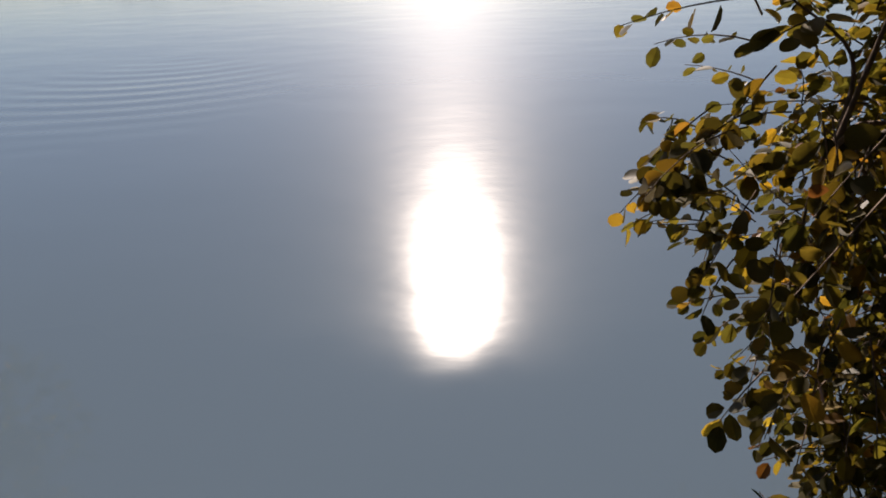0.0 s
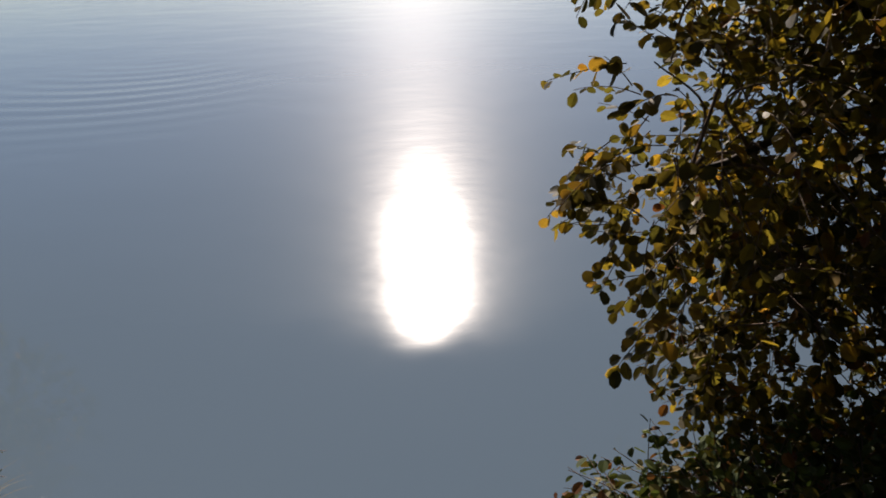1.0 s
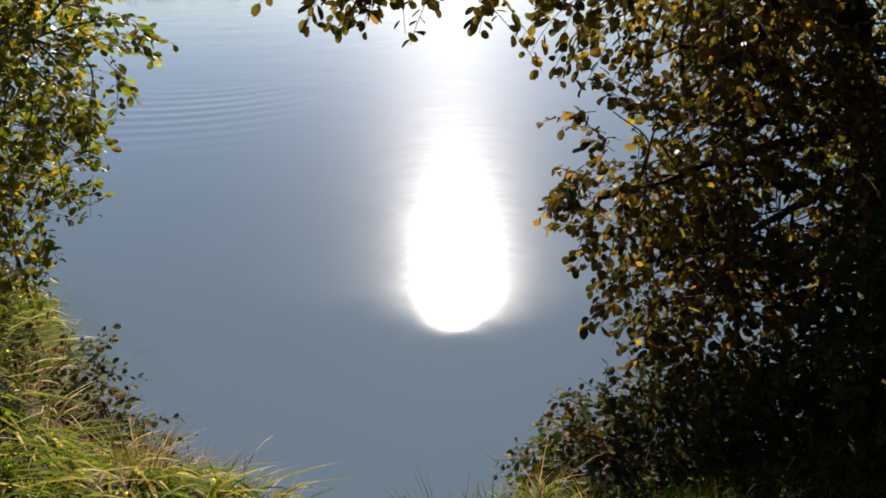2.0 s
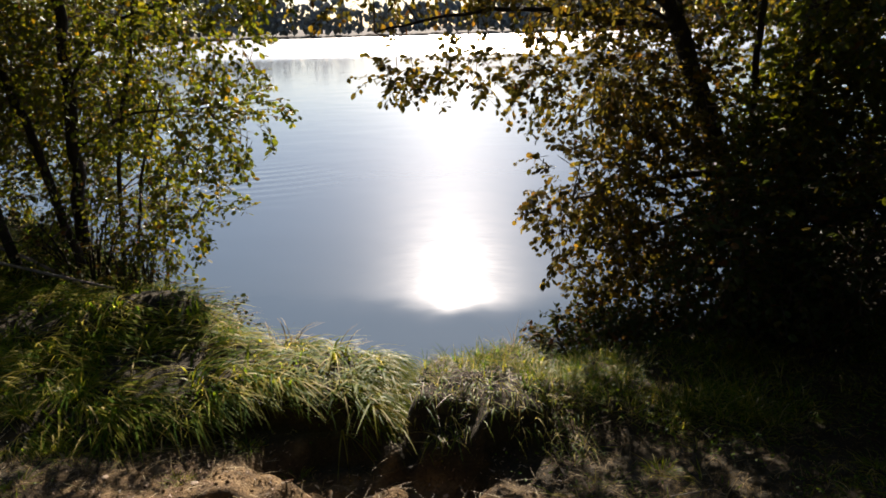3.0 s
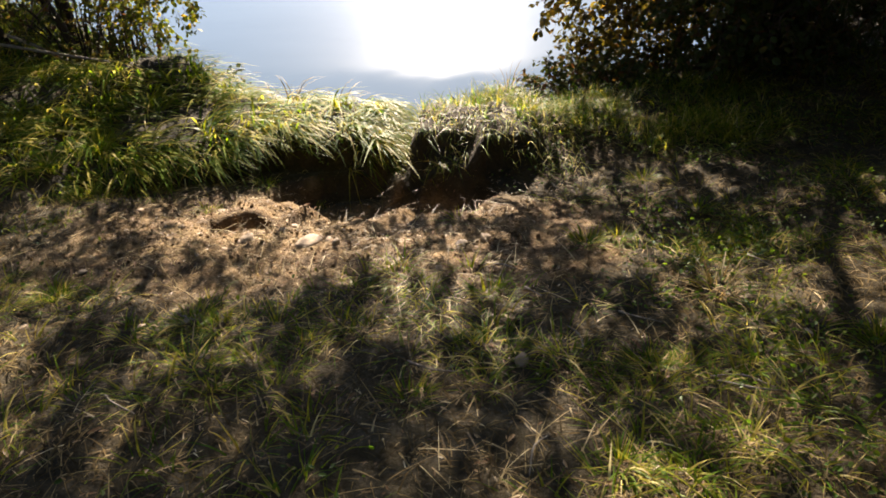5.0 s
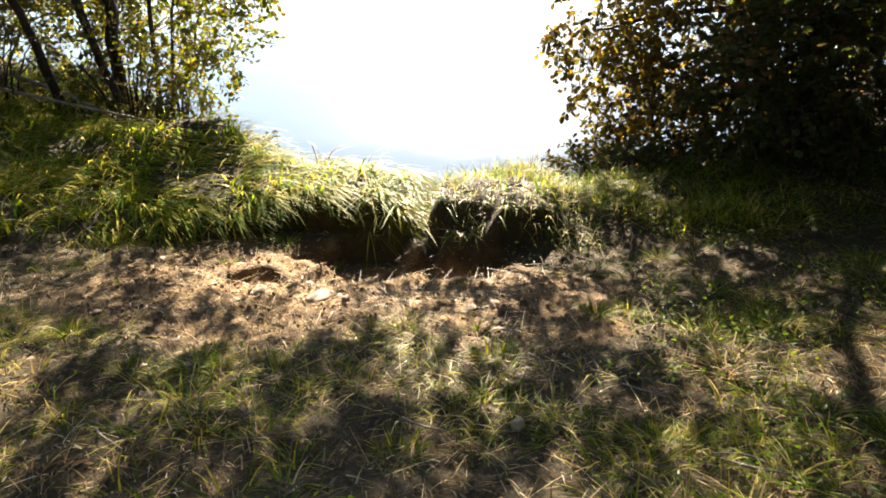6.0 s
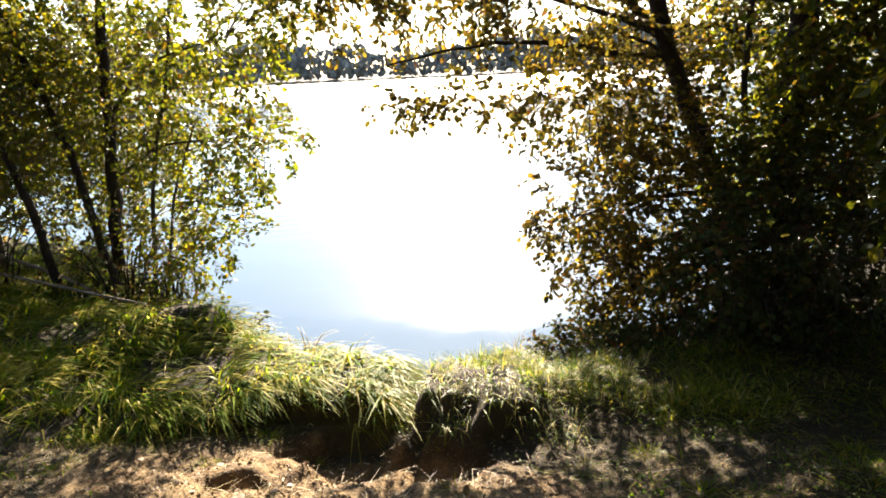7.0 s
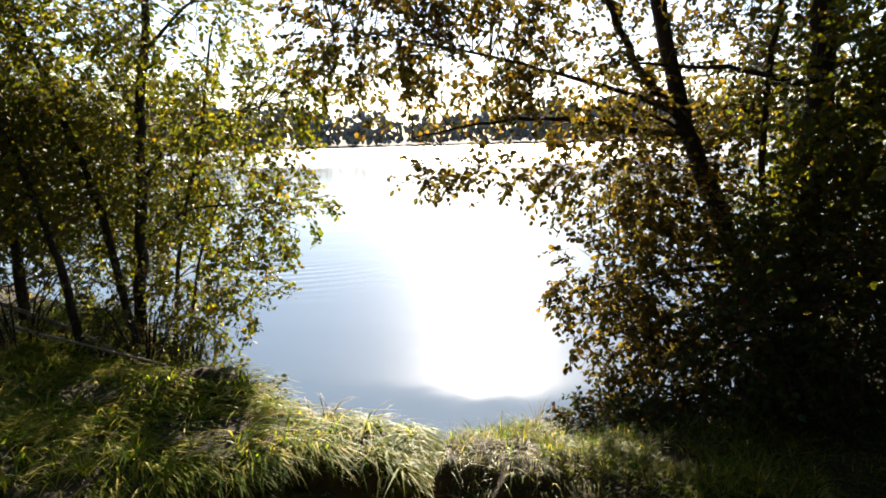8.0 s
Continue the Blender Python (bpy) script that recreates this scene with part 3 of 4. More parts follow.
tree("alder_tree", "thick-trunked alder with dense shaded leaves", "tree",
     [([(2.42, 5.6, g(2.42, 5.6)), (2.31, 5.6, 1.86), (2.33, 5.6, 2.4), (2.35, 5.6, 3.0), (2.36, 5.6, 3.62), (2.4, 5.6, 5.4)], 0.12, 0.08)],
     [([(2.36, 5.6, 2.95), (1.81, 5.75, 3.12), (1.32, 5.95, 3.19), (0.9, 6.0, 3.25)], 0.03, 0.01), ([(2.4, 5.6, 3.1), (2.9, 5.5, 3.2), (3.3, 5.4, 3.1)], 0.02, 0.008), ([(2.38, 5.6, 2.6), (3.0, 5.3, 3.0), (3.7, 5.1, 3.2)], 0.035, 0.012),
      # these limbs carry the added crowns overhead, out of view
      ([(2.4, 5.6, 4.2), (2.7, 4.2, 4.7), (2.9, 2.6, 4.8), (3.0, 0.6, 4.9)], 0.05, 0.015), ([(2.7, 4.2, 4.7), (3.8, 3.0, 4.2), (4.5, 1.8, 3.8)], 0.03, 0.01)],
     # the crowns at z 4.9 and 5.2 are unseen, added to cut skylight
     [((2.5, 6.2, 1.5), (0.7, 0.7, 0.7), 160), ((2.7, 6.5, 2.9), (0.8, 0.7, 0.7), 150), ((3.5, 5.5, 2.1), (0.9, 0.9, 1.3), 300), ((3.6, 6.0, 3.6), (0.9, 0.7, 0.6), 90), ((2.6, 5.05, 2.9), (0.7, 0.4, 0.7), 80), ((3.4, 4.6, 2.9), (0.7, 0.6, 0.8), 120), ((2.7, 5.7, 4.3), (1.2, 1, 0.8), 110), ((4.2, 4.6, 2.6), (0.9, 0.9, 1.4), 110), ((3.2, 3.6, 4.9), (1.6, 1.5, 0.6), 160), ((1.9, 4.2, 5.2), (1.3, 1.2, 0.5), 140), ((2.9, 6.1, 2.0), (0.7, 0.5, 0.9), 170), ((2.9, 5.2, 3.5), (0.55, 0.4, 0.6), 90), ((2.75, 5.2, 2.65), (0.45, 0.3, 0.6), 90), ((2.25, 5.25, 2.15), (0.3, 0.22, 0.3), 40), ((2.1, 5.3, 1.85), (0.35, 0.3, 0.4), 40),
      # crowns added beside and behind the camera, unseen, to darken the turf
      ((4.4, 2.4, 3.3), (1.0, 1.7, 1.3), 260), ((3.6, 1.4, 4.6), (1.5, 1.6, 0.7), 220), ((2.5, 2.3, 4.7), (1.2, 1.6, 0.5), 260), ((3.2, 0.2, 4.7), (1.4, 1.5, 0.6), 260), ((4.6, 0.6, 3.2), (1.0, 1.4, 1.3), 240)], 6, 0.052, LEAF, full=2.6)

# an added tree outside the view, there to darken the turf on the right
tree("alder_tree", "tall dense alder added out of view beside the path to shade the turf", "tree",
     [([(5.0, 2.0, g(5.0, 2.0)), (4.9, 2.0, 2.6), (4.6, 1.9, 4.4), (4.3, 1.8, 6.2)], 0.13, 0.05)],
     [([(4.75, 1.95, 3.6), (3.8, 1.9, 4.3), (2.6, 2.0, 4.7)], 0.045, 0.012), ([(4.8, 1.95, 3.2), (4.2, 0.6, 4.0), (3.4, -0.9, 4.5)], 0.045, 0.012), ([(4.7, 1.95, 4.0), (4.2, 3.2, 4.5), (3.4, 4.0, 4.8)], 0.035, 0.01), ([(4.88, 2.0, 2.3), (3.8, 3.0, 2.3), (2.7, 3.7, 2.3)], 0.035, 0.01)],
     [((4.4, 2.0, 3.0), (1.2, 2.0, 1.3), 150), ((2.9, 2.0, 4.75), (1.5, 2.2, 0.5), 170), ((3.3, -0.9, 4.5), (1.7, 1.4, 0.7), 150), ((4.4, 2.0, 5.6), (1.6, 1.8, 0.9), 100), ((2.75, 3.75, 2.2), (0.6, 0.55, 0.75), 110), ((3.5, 2.9, 2.1), (0.7, 0.8, 0.9), 110)], 9, 0.1, LEAF, full=2.6)


def shrub(label, at, radii, count, seed, leaf=0.05, stems=9):
    rng = np.random.default_rng(seed)
    x, y = at
    z = g(x, y)
    rows = []
    for _ in range(stems):
        a, r = rng.uniform(0, 2 * np.pi), rng.uniform(0.3, 0.8)
        tip = (x + radii[0] * r * math.cos(a), y + radii[1] * r * math.sin(a), z + radii[2] * rng.uniform(1.0, 1.7))
        b = (x + 0.12 * math.cos(a), y + 0.12 * math.sin(a), z)
        rows.append(([b, (0.55 * b[0] + 0.45 * tip[0], 0.55 * b[1] + 0.45 * tip[1], z + 0.6 * (tip[2] - z)), tip], 0.011, 0.004))
    return tree("shrub", label, "shrub", rows, [], [((x, y, z + radii[2]), radii, count)], seed, leaf, LEAF_DARK, NARROW_V if seed % 2 else PLAIN_V)


shrub("low dark shrub with reddish leaves on the lake bank", (0.76, 4.68), (0.62, 0.34, 0.36), 380, 22, 0.042)
shrub("dense dark green shrub in shade under the alder", (1.3, 5.05), (0.5, 0.3, 0.34), 150, 24, 0.042)
shrub("dense dark green shrub in shade under the alder", (1.8, 4.7), (0.6, 0.5, 0.5), 180, 12)
shrub("dense dark green shrub in shade under the alder", (2.2, 5.2), (0.75, 0.6, 0.7), 210, 16)
shrub("tall dark shrub in deep shade", (2.7, 4.3), (0.8, 0.75, 0.8), 230, 13)
shrub("tall dark shrub in deep shade", (3.8, 3.6), (0.8, 0.8, 0.95), 210, 14)
shrub("thin-stemmed brownish shrub under the alder on the bank", (-3.2, 5.75), (0.35, 0.25, 0.28), 34, 17, 0.045, 14)
shrub("thin-stemmed brownish shrub under the alder on the bank", (-3.6, 5.75), (0.6, 0.4, 0.42), 45, 18, 0.045, 14)
shrub("low reddish-brown bush at the end of the grassy mound", (-2.0, 4.86), (0.22, 0.15, 0.13), 50, 26, 0.04, 8)
shrub("low reddish-brown bush at the end of the grassy mound", (-2.35, 5.1), (0.24, 0.15, 0.15), 50, 28, 0.04, 8)
shrub("tangled dark undergrowth beside the fallen branch", (-4.7, 5.5), (0.8, 0.5, 0.5), 70, 19, 0.045, 12)


# ---------------------------------------------------------------- grass
def blades(name, label, roots, lean, length, width, mat, rng, droop=0.6, segs=3, stand=(0.35, 1.0), sink=0.01):
    """Curved tapering blades from their roots; lean: the way each one falls."""
    n = len(roots)
    z = ground_height(roots[:, 0], roots[:, 1]) - sink
    base = np.column_stack([roots, z])
    lean = lean / (np.linalg.norm(lean, axis=1)[:, None] + 1e-9)
    across = np.column_stack([-lean[:, 1], lean[:, 0], np.zeros(n)])
    up, dr = rng.uniform(*stand, n), droop
    vs = []
    for k in range(segs + 1):
        s = k / segs
        out = (0.35 + 0.65 * s) * s * (1.1 - 0.5 * up)
        rise = 1.25 * up * (s - dr * s**2) + 0.02 * s
        c = base + np.column_stack([lean * (out * length)[:, None], rise * length])
        w = width * (1 - s) ** 0.6 * 0.5
        if k < segs:
            vs += [c - across * w[:, None], c + across * w[:, None]]
        else:
            vs += [c]
    k = 2 * segs + 1
    v = np.stack(vs, 1).reshape(-1, 3)
    o = np.arange(n)[:, None] * k
    f = []
    for s in range(segs - 1):
        f += (o + np.array([2 * s, 2 * s + 1, 2 * s + 3, 2 * s + 2])).tolist()
    f += (o + np.array([2 * segs - 2, 2 * segs - 1, 2 * segs])).tolist()
    return tagged(new(name, mesh_from(name, v, f, mat, True)), label, "grass", kind="stuff")


def scatter(rng, count, x0, x1, y0, y1, keep):
    p = np.column_stack([rng.uniform(x0, x1, count), rng.uniform(y0, y1, count)])
    return p[rng.uniform(size=count) < keep(p[:, 0], p[:, 1])]


def clumped(x, y, s=6.0, k=0.0):
    return smooth01(0.5 + 0.75 * bumps(x, y, s, k) + 0.35 * bumps(x, y, s * 2.3, k + 1))


def tufts(rng, centres, per, radius, out=0.9, bias=(0.0, 0.0)):
    """Roots and leanings of blades that spring from common feet."""
    k = np.repeat(np.arange(len(centres)), per)
    d = rng.normal(size=(len(k), 2))
    return centres[k] + d * radius * 0.5, d * out + np.array(bias) + rng.normal(size=(len(k), 2)) * 0.25, k


rng = np.random.default_rng(21)
inland = lambda x, y: smooth01((lerp(x, SHORE_X, SHORE_Y) - y) / 0.15 + 0.2)
mound = lambda x, y: smooth01((-x - 0.5) / 0.12) * smooth01((y - mound_front(x)) / 0.1) * inland(x, y)
c = scatter(rng, 2600, -6, -0.48, 2.9, 7.0, lambda x, y: mound(x, y - 0.12) * (0.25 + 0.75 * clumped(x, y, 4)) * (1 - 0.75 * smooth01((y - 4.25) / 0.3) * smooth01((x + 3.2) / 0.6)))
p, d, k = tufts(rng, c, 16, 0.09, 0.4, (0.5, -0.3))
d += 0.8 * np.column_stack([bumps(p[:, 0], p[:, 1], 3.1, 0.4), bumps(p[:, 0], p[:, 1], 2.7, 1.9)])
size = rng.uniform(0.6, 1.2, len(c))[k]
blades("grass_long", "long arching green grass on the mound", p, d, size * rng.uniform(0.14, 0.44, len(p)), rng.uniform(0.007, 0.019, len(p)), GRASS, rng, 0.82, 5, (0.12, 0.8))
# thatch combed over the broken edge of the mound
x = rng.uniform(-2.5, -0.5, 1500)
p = np.column_stack([x, mound_front(x) + 0.04 + 0.3 * rng.uniform(size=len(x)) ** 1.5])
p = p[rng.uniform(size=len(p)) < 0.25 + 0.75 * clumped(p[:, 0], p[:, 1], 7.0, 2.0)]
d = np.array([0.55, -0.6]) + rng.normal(size=(len(p), 2)) * 0.28 + 0.35 * np.column_stack([bumps(p[:, 0], p[:, 1], 6.0, 1.0), 0 * p[:, 0]])
blades("grass_overhang", "long yellowish grass hanging over the broken edge of the mound", p, d, rng.uniform(0.14, 0.36, len(p)), rng.uniform(0.005, 0.013, len(p)), GRASS, rng, 1.15, 6, (0.25, 0.6))
x = rng.uniform(-0.85, -0.5, 700)
p = np.column_stack([x, rng.uniform(3.42, 4.15, 700)])
d = np.array([0.75, -0.4]) + rng.normal(size=(len(p), 2)) * 0.25
blades("grass_overhang", "long yellow-green grass arching over the rounded end of the mound", p, d, rng.uniform(0.2, 0.44, len(p)), rng.uniform(0.004, 0.01, len(p)), GRASS, rng, 1.3, 7, (0.35, 0.75))
# bleached sedge where the mound runs out to the water
c = scatter(rng, 260, -3.0, -0.75, 4.2, 5.3, lambda x, y: smooth01((lerp(x, SHORE_X, SHORE_Y) - y) / 0.1) * smooth01((y - lerp(x, SHORE_X, SHORE_Y) + 0.75) / 0.2) * (0.3 + 0.7 * clumped(x, y, 6, 1.0)))
p, d, k = tufts(rng, c, 14, 0.06, 0.7, (0.5, 0.2))
blades("sedge", "bleached straw-coloured sedge along the waterline", p, d, rng.uniform(0.14, 0.36, len(p)), rng.uniform(0.004, 0.011, len(p)), GRASS_DRY, rng, 0.6, 5, (0.45, 1.0))
pits = lambda x, y: 1 - smooth01((x + 1.75) / 0.2) * smooth01((0.35 - x) / 0.15) * smooth01((y - 2.6) / 0.1) * smooth01((3.6 - y) / 0.08)
c = scatter(rng, 8000, -4.8, 3.6, 0.4, 4.7, lambda x, y: inland(x, y) * pits(x, y) * (1 - mound(x, y)) * (1 - bare_earth(x, y)) ** 2 * (0.05 + 0.95 * clumped(x, y, 4.2, 0.7) ** 2.5) * (1 - 0.2 * smooth01((2.3 - y) / 0.5)))
p, d, k = tufts(rng, c, 24, 0.06, 1.0)
size = rng.uniform(0.5, 1.3, len(c))[k]
blades("grass_short", "short green turf grass in clumps", p, d, size * rng.uniform(0.04, 0.15, len(p)), rng.uniform(0.003, 0.0075, len(p)), GRASS, rng, 0.7, 4, (0.12, 0.75))
p = scatter(rng, 26000, -3.8, 2.4, 0.4, 4.4, lambda x, y: inland(x, y) * (1 - 0.9 * mound(x, y)) * (0.6 + 0.4 * bare_earth(x, y)) * (1 - 0.6 * smooth01((x - 0.4) / 0.5)) * (0.15 + 0.85 * clumped(x, y, 4.0, 2.2)))
blades("grass_dry", "dry straw-coloured grass stalks lying on the soil", p, rng.normal(size=(len(p), 2)), 0.02 + 0.16 * rng.uniform(size=len(p)) ** 2, rng.uniform(0.002, 0.0055, len(p)), GRASS_DRY, rng, 0.8, 3, (0.02, 0.22), -0.003)
p = scatter(rng, 110000, -4.0, 3.2, 0.3, 4.4, lambda x, y: inland(x, y) * pits(x, y) * (1 - mound(x, y)) * (1 - 0.85 * bare_earth(x, y)) * (0.25 + 0.75 * clumped(x, y, 7.0, 3.1)))
blades("thatch", "matted dark brown dead grass between the green tufts", p, rng.normal(size=(len(p), 2)), rng.uniform(0.03, 0.1, len(p)), rng.uniform(0.003, 0.0065, len(p)), THATCH, rng, 0.75, 2, (0.08, 0.5), 0.0)
c = scatter(rng, 420, -0.45, 1.7, 3.5, 4.55, lambda x, y: inland(x, y) * (0.5 + 0.5 * clumped(x, y, 6, 3)))
p, d, k = tufts(rng, c, 22, 0.05, 0.9)
blades("grass_lip", "green grass along the lip of the bank", p, d, rng.uniform(0.06, 0.2, len(p)), rng.uniform(0.003, 0.006, len(p)), GRASS, rng, 0.5)

x = rng.uniform(-0.42, 0.5, 420)
p = np.column_stack([x, 3.2 + 0.4 * rng.uniform(size=420)])
d = np.array([0.0, -0.6]) + rng.normal(size=(len(p), 2)) * 0.4
blades("grass_overhang", "green grass hanging over the edge of the hollow", p, d, rng.uniform(0.08, 0.22, len(p)), rng.uniform(0.003, 0.007, len(p)), GRASS, rng, 1.2, 5, (0.3, 0.7))
# broad-leaved weeds in the shaded turf
p = scatter(rng, 40000, -4.2, 3.4, 0.8, 4.5, lambda x, y: inland(x, y) * (1 - mound(x, y)) * (1 - bare_earth(x, y)) ** 2 * clumped(x, y, 3.2, 5.0) * (0.15 + 0.85 * smooth01((x - 0.2) / 0.5)))
z = ground_height(p[:, 0], p[:, 1]) + rng.uniform(0.015, 0.1, len(p))
d = np.column_stack([rng.normal(size=(len(p), 2)), rng.uniform(-0.3, 0.6, len(p))])
lm = leaves_mesh("ground_cover", np.column_stack([p, z]), d, rng.uniform(0.009, 0.022, len(p)), rng.normal(size=len(p)) * 0.8, WEED, PLAIN_V * np.array([1, 0.8, 1]))
tagged(new("ground_cover", lm), "small green broad-leaved weeds among the turf", "weeds", kind="stuff")

# dead leaves and chips of straw on the worn earth
p = scatter(rng, 30000, -3.2, 1.6, 0.5, 4.2, lambda x, y: (1 - mound(x, y)) * (0.2 + 0.8 * bare_earth(x, y)) * (1 - 0.7 * smooth01((x - 0.4) / 0.4)) * (0.25 + 0.75 * clumped(x, y, 9.0, 1.5)))
z = ground_height(p[:, 0], p[:, 1]) + 0.005
d = np.column_stack([rng.normal(size=(len(p), 2)), rng.normal(size=len(p)) * 0.07])
lm = leaves_mesh("leaf_litter", np.column_stack([p, z]), d, rng.uniform(0.01, 0.026, len(p)) + 0.02 * (rng.uniform(size=len(p)) < 0.04), rng.normal(size=len(p)) * 0.2, LITTER, NARROW_V)
tagged(new("leaf_litter", lm), "small dead leaves and straw chips scattered on the soil", "leaf litter", kind="stuff")


# clods and crumbs of dry soil
cube = np.array([(-1, -0.8, -0.7), (1, -1, -0.6), (0.9, 1, -0.7), (-0.9, 0.8, -0.6), (-0.6, -0.5, 0.7), (0.7, -0.6, 0.5), (0.5, 0.7, 0.8), (-0.7, 0.5, 0.6)])
cube_f = [(0, 3, 2, 1), (4, 5, 6, 7), (0, 1, 5, 4), (1, 2, 6, 5), (2, 3, 7, 6), (3, 0, 4, 7)]
p = scatter(rng, 16000, -2.6, 1.4, 1.4, 3.5, lambda x, y: bare_earth(x, y) * (0.25 + 0.75 * clumped(x, y, 8.0, 4.0)))
r = 0.0015 + 0.008 * rng.uniform(size=len(p)) ** 4
m = rotations(rng.normal(size=(len(p), 3)), rng.uniform(0, 6.28, len(p)))
v = np.column_stack([p, ground_height(p[:, 0], p[:, 1]) + 0.4 * r])[:, None] + r[:, None, None] * np.einsum("kp,npq->nkq", cube * rng.uniform(0.8, 1.2, (8, 3)), m)
f = (np.arange(len(p))[:, None, None] * 8 + np.array(cube_f)).reshape(-1, 4)
crumbs = mesh_from("soil_crumbs", v.reshape(-1, 3), f, SOIL, True)
crumbs.attributes.new("bare", "FLOAT", "POINT").data.foreach_set("value", np.ones(len(crumbs.vertices), np.float32))
tagged(new("soil_crumbs", crumbs), "loose crumbs and clods of dry brown soil", "soil", kind="stuff")


# ---------------------------------------------------------------- tufts, stones and sticks that stand by themselves
def grass_tuft(label, x, y, count, length, seed, dry=False, bias=(0, 0), stand=(0.35, 1.0), droop=0.5):
    rng = np.random.default_rng(seed)
    p, d, _ = tufts(rng, np.array([(x, y)]), count, 0.07, 1.0, bias)
    p = np.array((x, y)) + np.clip(p - np.array((x, y)), -0.05, 0.05)
    ob = blades("grass_tuft", label, p, d, rng.uniform(0.4, 1.0, count) * length * (1.0 if y > 4.2 else 0.75), rng.uniform(0.003, 0.007, count), GRASS_DRY if dry else GRASS, rng, droop, 4, stand)
    ob["kind"] = "thing"
    return tagged(ob, group="grass tufts")


for i, (x, y, count, length, dry) in enumerate([
        (0.36, 2.26, 120, 0.15, False), (0.5, 2.3, 90, 0.13, False), (-0.04, 1.85, 80, 0.16, False), (-0.28, 1.3, 90, 0.12, False), (-1.71, 1.96, 130, 0.16, False),
        (-1.08, 1.74, 140, 0.14, False), (-0.95, 1.68, 90, 0.12, False), (0.41, 1.42, 110, 0.13, False), (1.1, 1.5, 140, 0.15, False), (-0.64, 1.55, 100, 0.12, False), (-2.26, 3.15, 160, 0.26, False),
        (-1.27, 3.22, 70, 0.15, False), (-1.02, 3.2, 45, 0.14, False), (-1.47, 2.88, 60, 0.11, False), (-2.34, 3.54, 190, 0.34, False), (-2.6, 3.4, 170, 0.34, False), (-1.53, 4.5, 60, 0.36, True),
        (-1.7, 4.7, 60, 0.34, True), (-1.62, 4.6, 70, 0.3, True), (-1.4, 4.62, 50, 0.34, True), (-1.12, 4.5, 34, 0.22, True), (-0.95, 4.45, 26, 0.2, True), (-1.85, 4.75, 60, 0.32, True), (-0.4, 4.2, 26, 0.42, True), (-0.2, 4.22, 34, 0.4, True), (-0.05, 4.2, 30, 0.36, True), (0.12, 4.25, 26, 0.34, True), (-0.62, 4.25, 12, 0.34, True), (0.25, 1.0, 110, 0.13, False), (-0.97, 2.11, 26, 0.12, True), (0.75, 1.85, 60, 0.24, True),
        (-2.0, 1.4, 120, 0.14, False), (1.3, 1.2, 130, 0.15, False), (0.9, 2.6, 90, 0.14, False), (0.75, 3.0, 90, 0.14, False)]):
    grass_tuft("straw-coloured tuft of dry grass stalks" if dry else "tuft of green grass on trodden soil", x, y, count, length, 60 + i, dry, (0, 0), (0.8, 1.0) if y > 4.2 else (0.35, 1.0), 0.2 if y > 4.2 else 0.5)


def stone(x, y, r, flat, seed):
    rng = np.random.default_rng(seed)
    bm = bmesh.new()
    bmesh.ops.create_icosphere(bm, subdivisions=3, radius=1)
    k = rng.uniform(0, 9)
    for v in bm.verts:
        v.co *= 1 + 0.3 * noise.noise(v.co * 1.3 + Vector((k, k, 0))) + 0.08 * noise.noise(v.co * 4 + Vector((k, 0, k)))
        v.co = Vector((v.co.x * r, v.co.y * r * 0.75, v.co.z * r * flat))
    me = bpy.data.meshes.new("stone")
    bm.to_mesh(me)
    bm.free()
    me.materials.append(STONE)
    me.polygons.foreach_set("use_smooth", np.ones(len(me.polygons), bool))
    ob = new("stone", me)
    ob.matrix_basis = pose(x, y, float(ground_height(x, y)) + 0.25 * r * flat, rng.uniform(-12, 12), rng.uniform(-12, 12), rng.uniform(0, 360))
    return tagged(ob, "pale flat stone half sunk in the soil" if r > 0.03 else "small pale pebble on the soil", "stone", "stones on the bank")


stones = [(-1.11, 2.42, 0.04, 0.3), (-0.81, 2.37, 0.06, 0.3), (-0.68, 2.31, 0.02, 0.8), (0.05, 1.46, 0.026, 0.55), (-0.05, 2.36, 0.03, 0.4), (-0.15, 2.32, 0.03, 0.5)]
stones += [(rng.uniform(-2.0, 0.5), rng.uniform(1.7, 3.1), rng.uniform(0.007, 0.02), 0.4) for _ in range(34)]
for i, row in enumerate(stones):
    stone(*row, 200 + i)


def stick(name, label, pts, r0, r1, mat, lift=0.006):
    """A stick lying along the ground under its plan points."""
    path = curve([(x, y, float(ground_height(x, y)) + lift + up) for x, y, up in pts], 6)
    origin = path[0].copy()
    ob = new(name, mesh_from(name, *[q if i else q - origin for i, q in enumerate(tube(path, r0, r1, 7, 0.08, rng))], mat, True))
    ob.location = origin
    return tagged(ob, label, name.replace("_", " "))


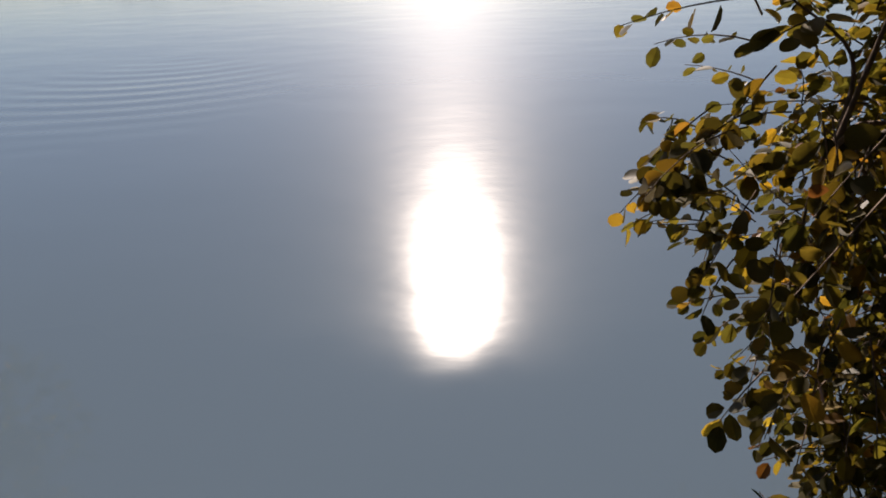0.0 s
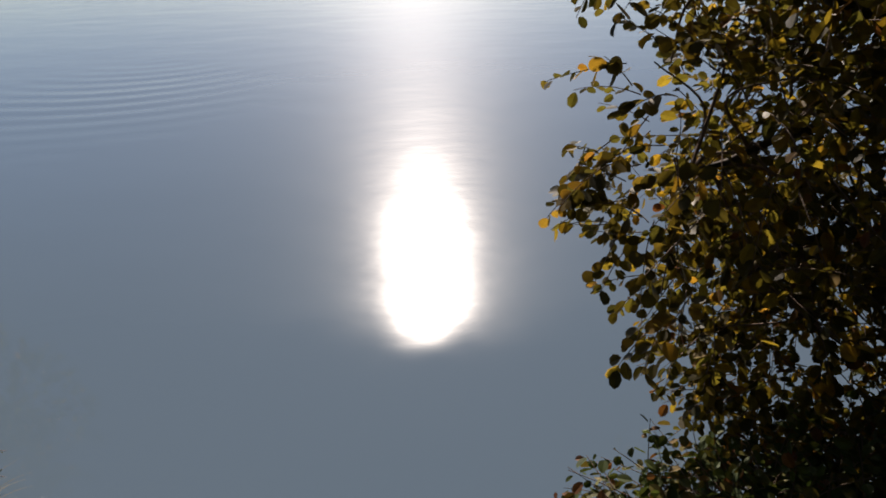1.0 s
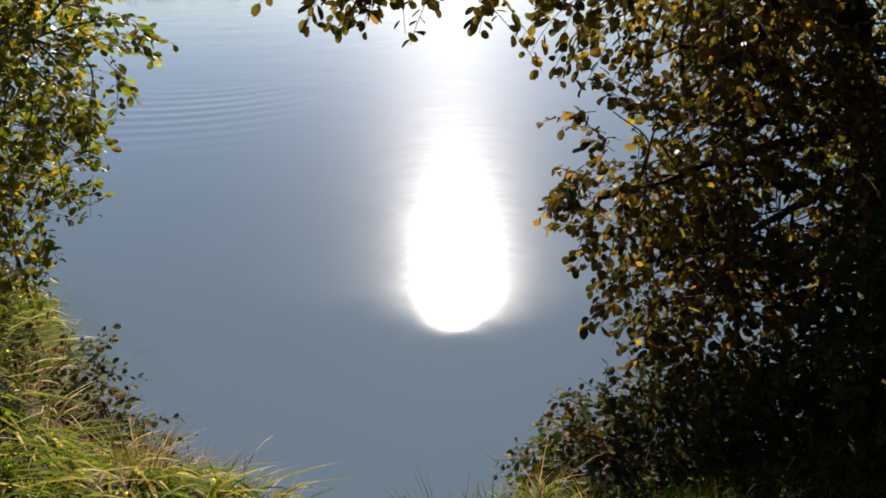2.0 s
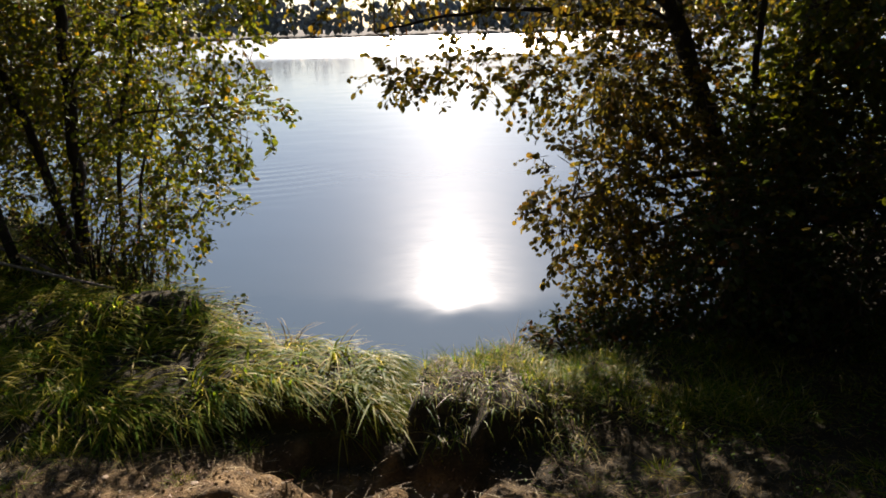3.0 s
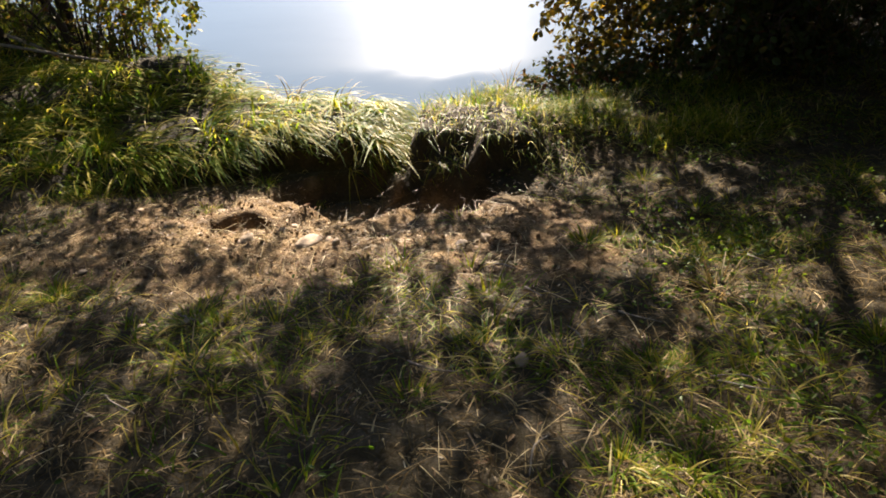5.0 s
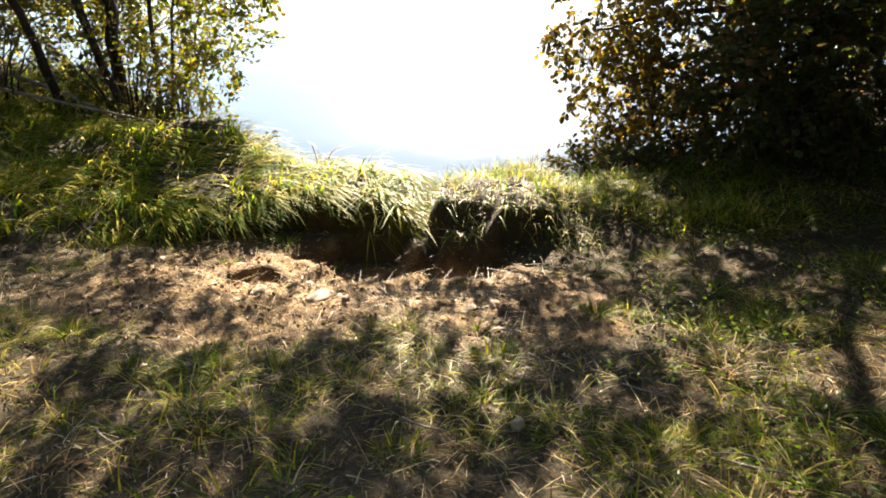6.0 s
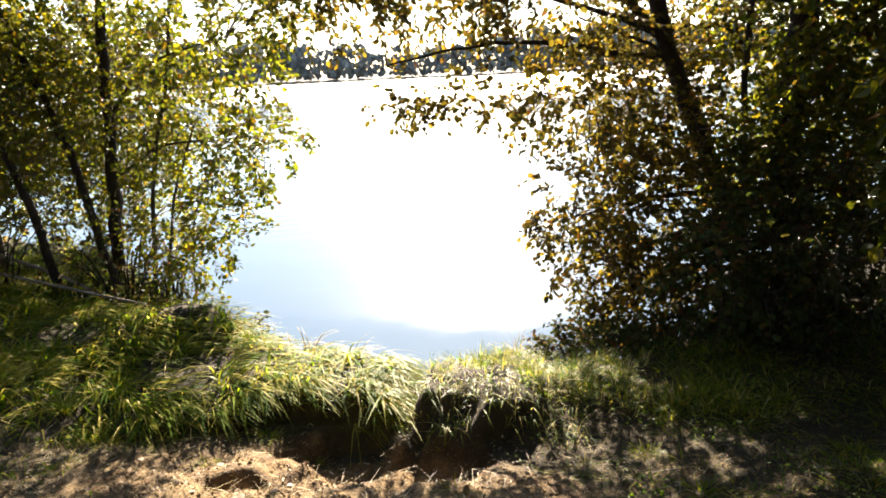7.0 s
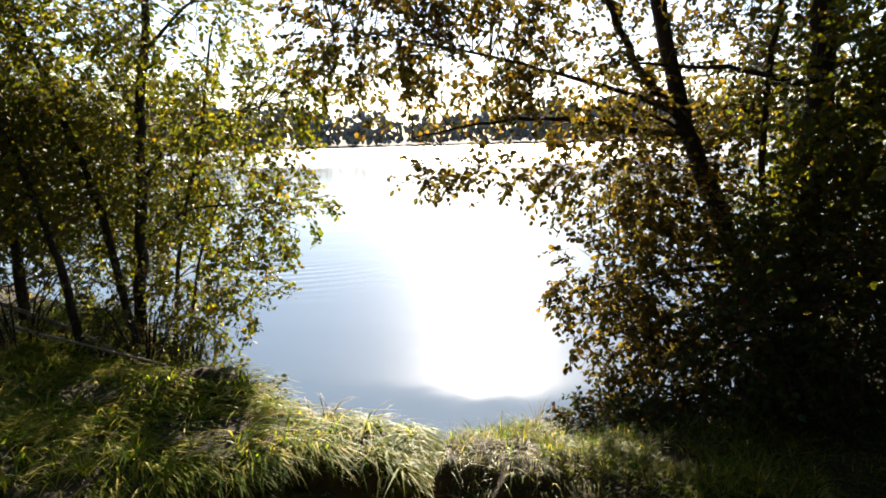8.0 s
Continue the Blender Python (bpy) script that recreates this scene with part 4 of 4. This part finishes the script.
stick("fallen_branch", "long pale fallen branch leaning through the undergrowth", [(-3.3, 5.35, 0.05), (-4.0, 5.5, 0.16), (-4.8, 5.6, 0.34), (-5.6, 5.7, 0.5)], 0.013, 0.024, DEADWOOD)
stick("fallen_branch", "thin pale fallen branch in the grass", [(-3.0, 5.1, 0.08), (-3.8, 5.25, 0.16), (-4.6, 5.35, 0.22)], 0.01, 0.016, DEADWOOD)
for i in range(16):
    x, y, a, n = rng.uniform(-1.9, 1.2), rng.uniform(1.0, 2.9), rng.uniform(0, 6.28), rng.uniform(0.06, 0.22)
    stick("twig", "thin dry twig lying on the soil", [(x, y, 0.0), (x + n * math.cos(a) * 0.5, y + n * math.sin(a) * 0.5, 0.012), (x + n * math.cos(a + 0.2), y + n * math.sin(a + 0.2), 0.004)], 0.0035, 0.0018, DEADWOOD)


# ---------------------------------------------------------------- far shore
def woods(name, label, spots, mat, seed, clumps=26):
    """Broken crowns of many clumps over thin trunks; spots: x, y, height."""
    rng = np.random.default_rng(seed)
    b = Batch()
    ico = bmesh.new()
    bmesh.ops.create_icosphere(ico, subdivisions=1, radius=1)
    iv = np.array([v.co[:] for v in ico.verts])
    fc = [[v.index for v in f.verts] for f in ico.faces]
    ico.free()
    for x, y, h in spots:
        z = float(ground_height(x, y))
        b.add(*tube(np.array([(x, y, z - 0.2), (x + 0.1, y, z + h * 0.35), (x, y, z + h * 0.75)]), 0.016 * h, 0.006 * h, 6))
        for _ in range(clumps):
            c = np.array([x + rng.normal() * 0.15 * h, y + rng.normal() * 0.12 * h, z + h * rng.uniform(0.03, 0.95)])
            r = h * rng.uniform(0.04, 0.11)
            b.add(c + iv * r * (1 + 0.25 * rng.normal(size=(len(iv), 1))) * np.array([1, 1, 1.15]), fc)
    return tagged(new(name, b.mesh(name, mat, False)), label, "woods", kind="stuff")


wr = np.random.default_rng(33)
woods("far_woods", "line of broadleaf trees on the far shore, haze in their colour", [(x, 203 + wr.uniform(-3, 6), 9.0 + 1.6 * math.sin(x * 0.05) + wr.uniform(-2.0, 2.4)) for x in np.arange(-330, 330, 2.4)], FAR_HAZED, 34, 44)
# ring of trees added behind and beside the camera to hold back skylight
woods("unseen_bank_woods", "unseen dense dark broadleaf trees added back from the bank to cut skylight",
      [(x, -9 + 0.02 * x * x + wr.uniform(-2, 2), wr.uniform(9, 14)) for x in np.arange(-26, 27, 2.4)] + [(sx * (11 + wr.uniform(-1.5, 2)), y, wr.uniform(7, 11)) for sx in (-1, 1) for y in np.arange(-5, 10, 2.6)], LEAF_DARK, 35)
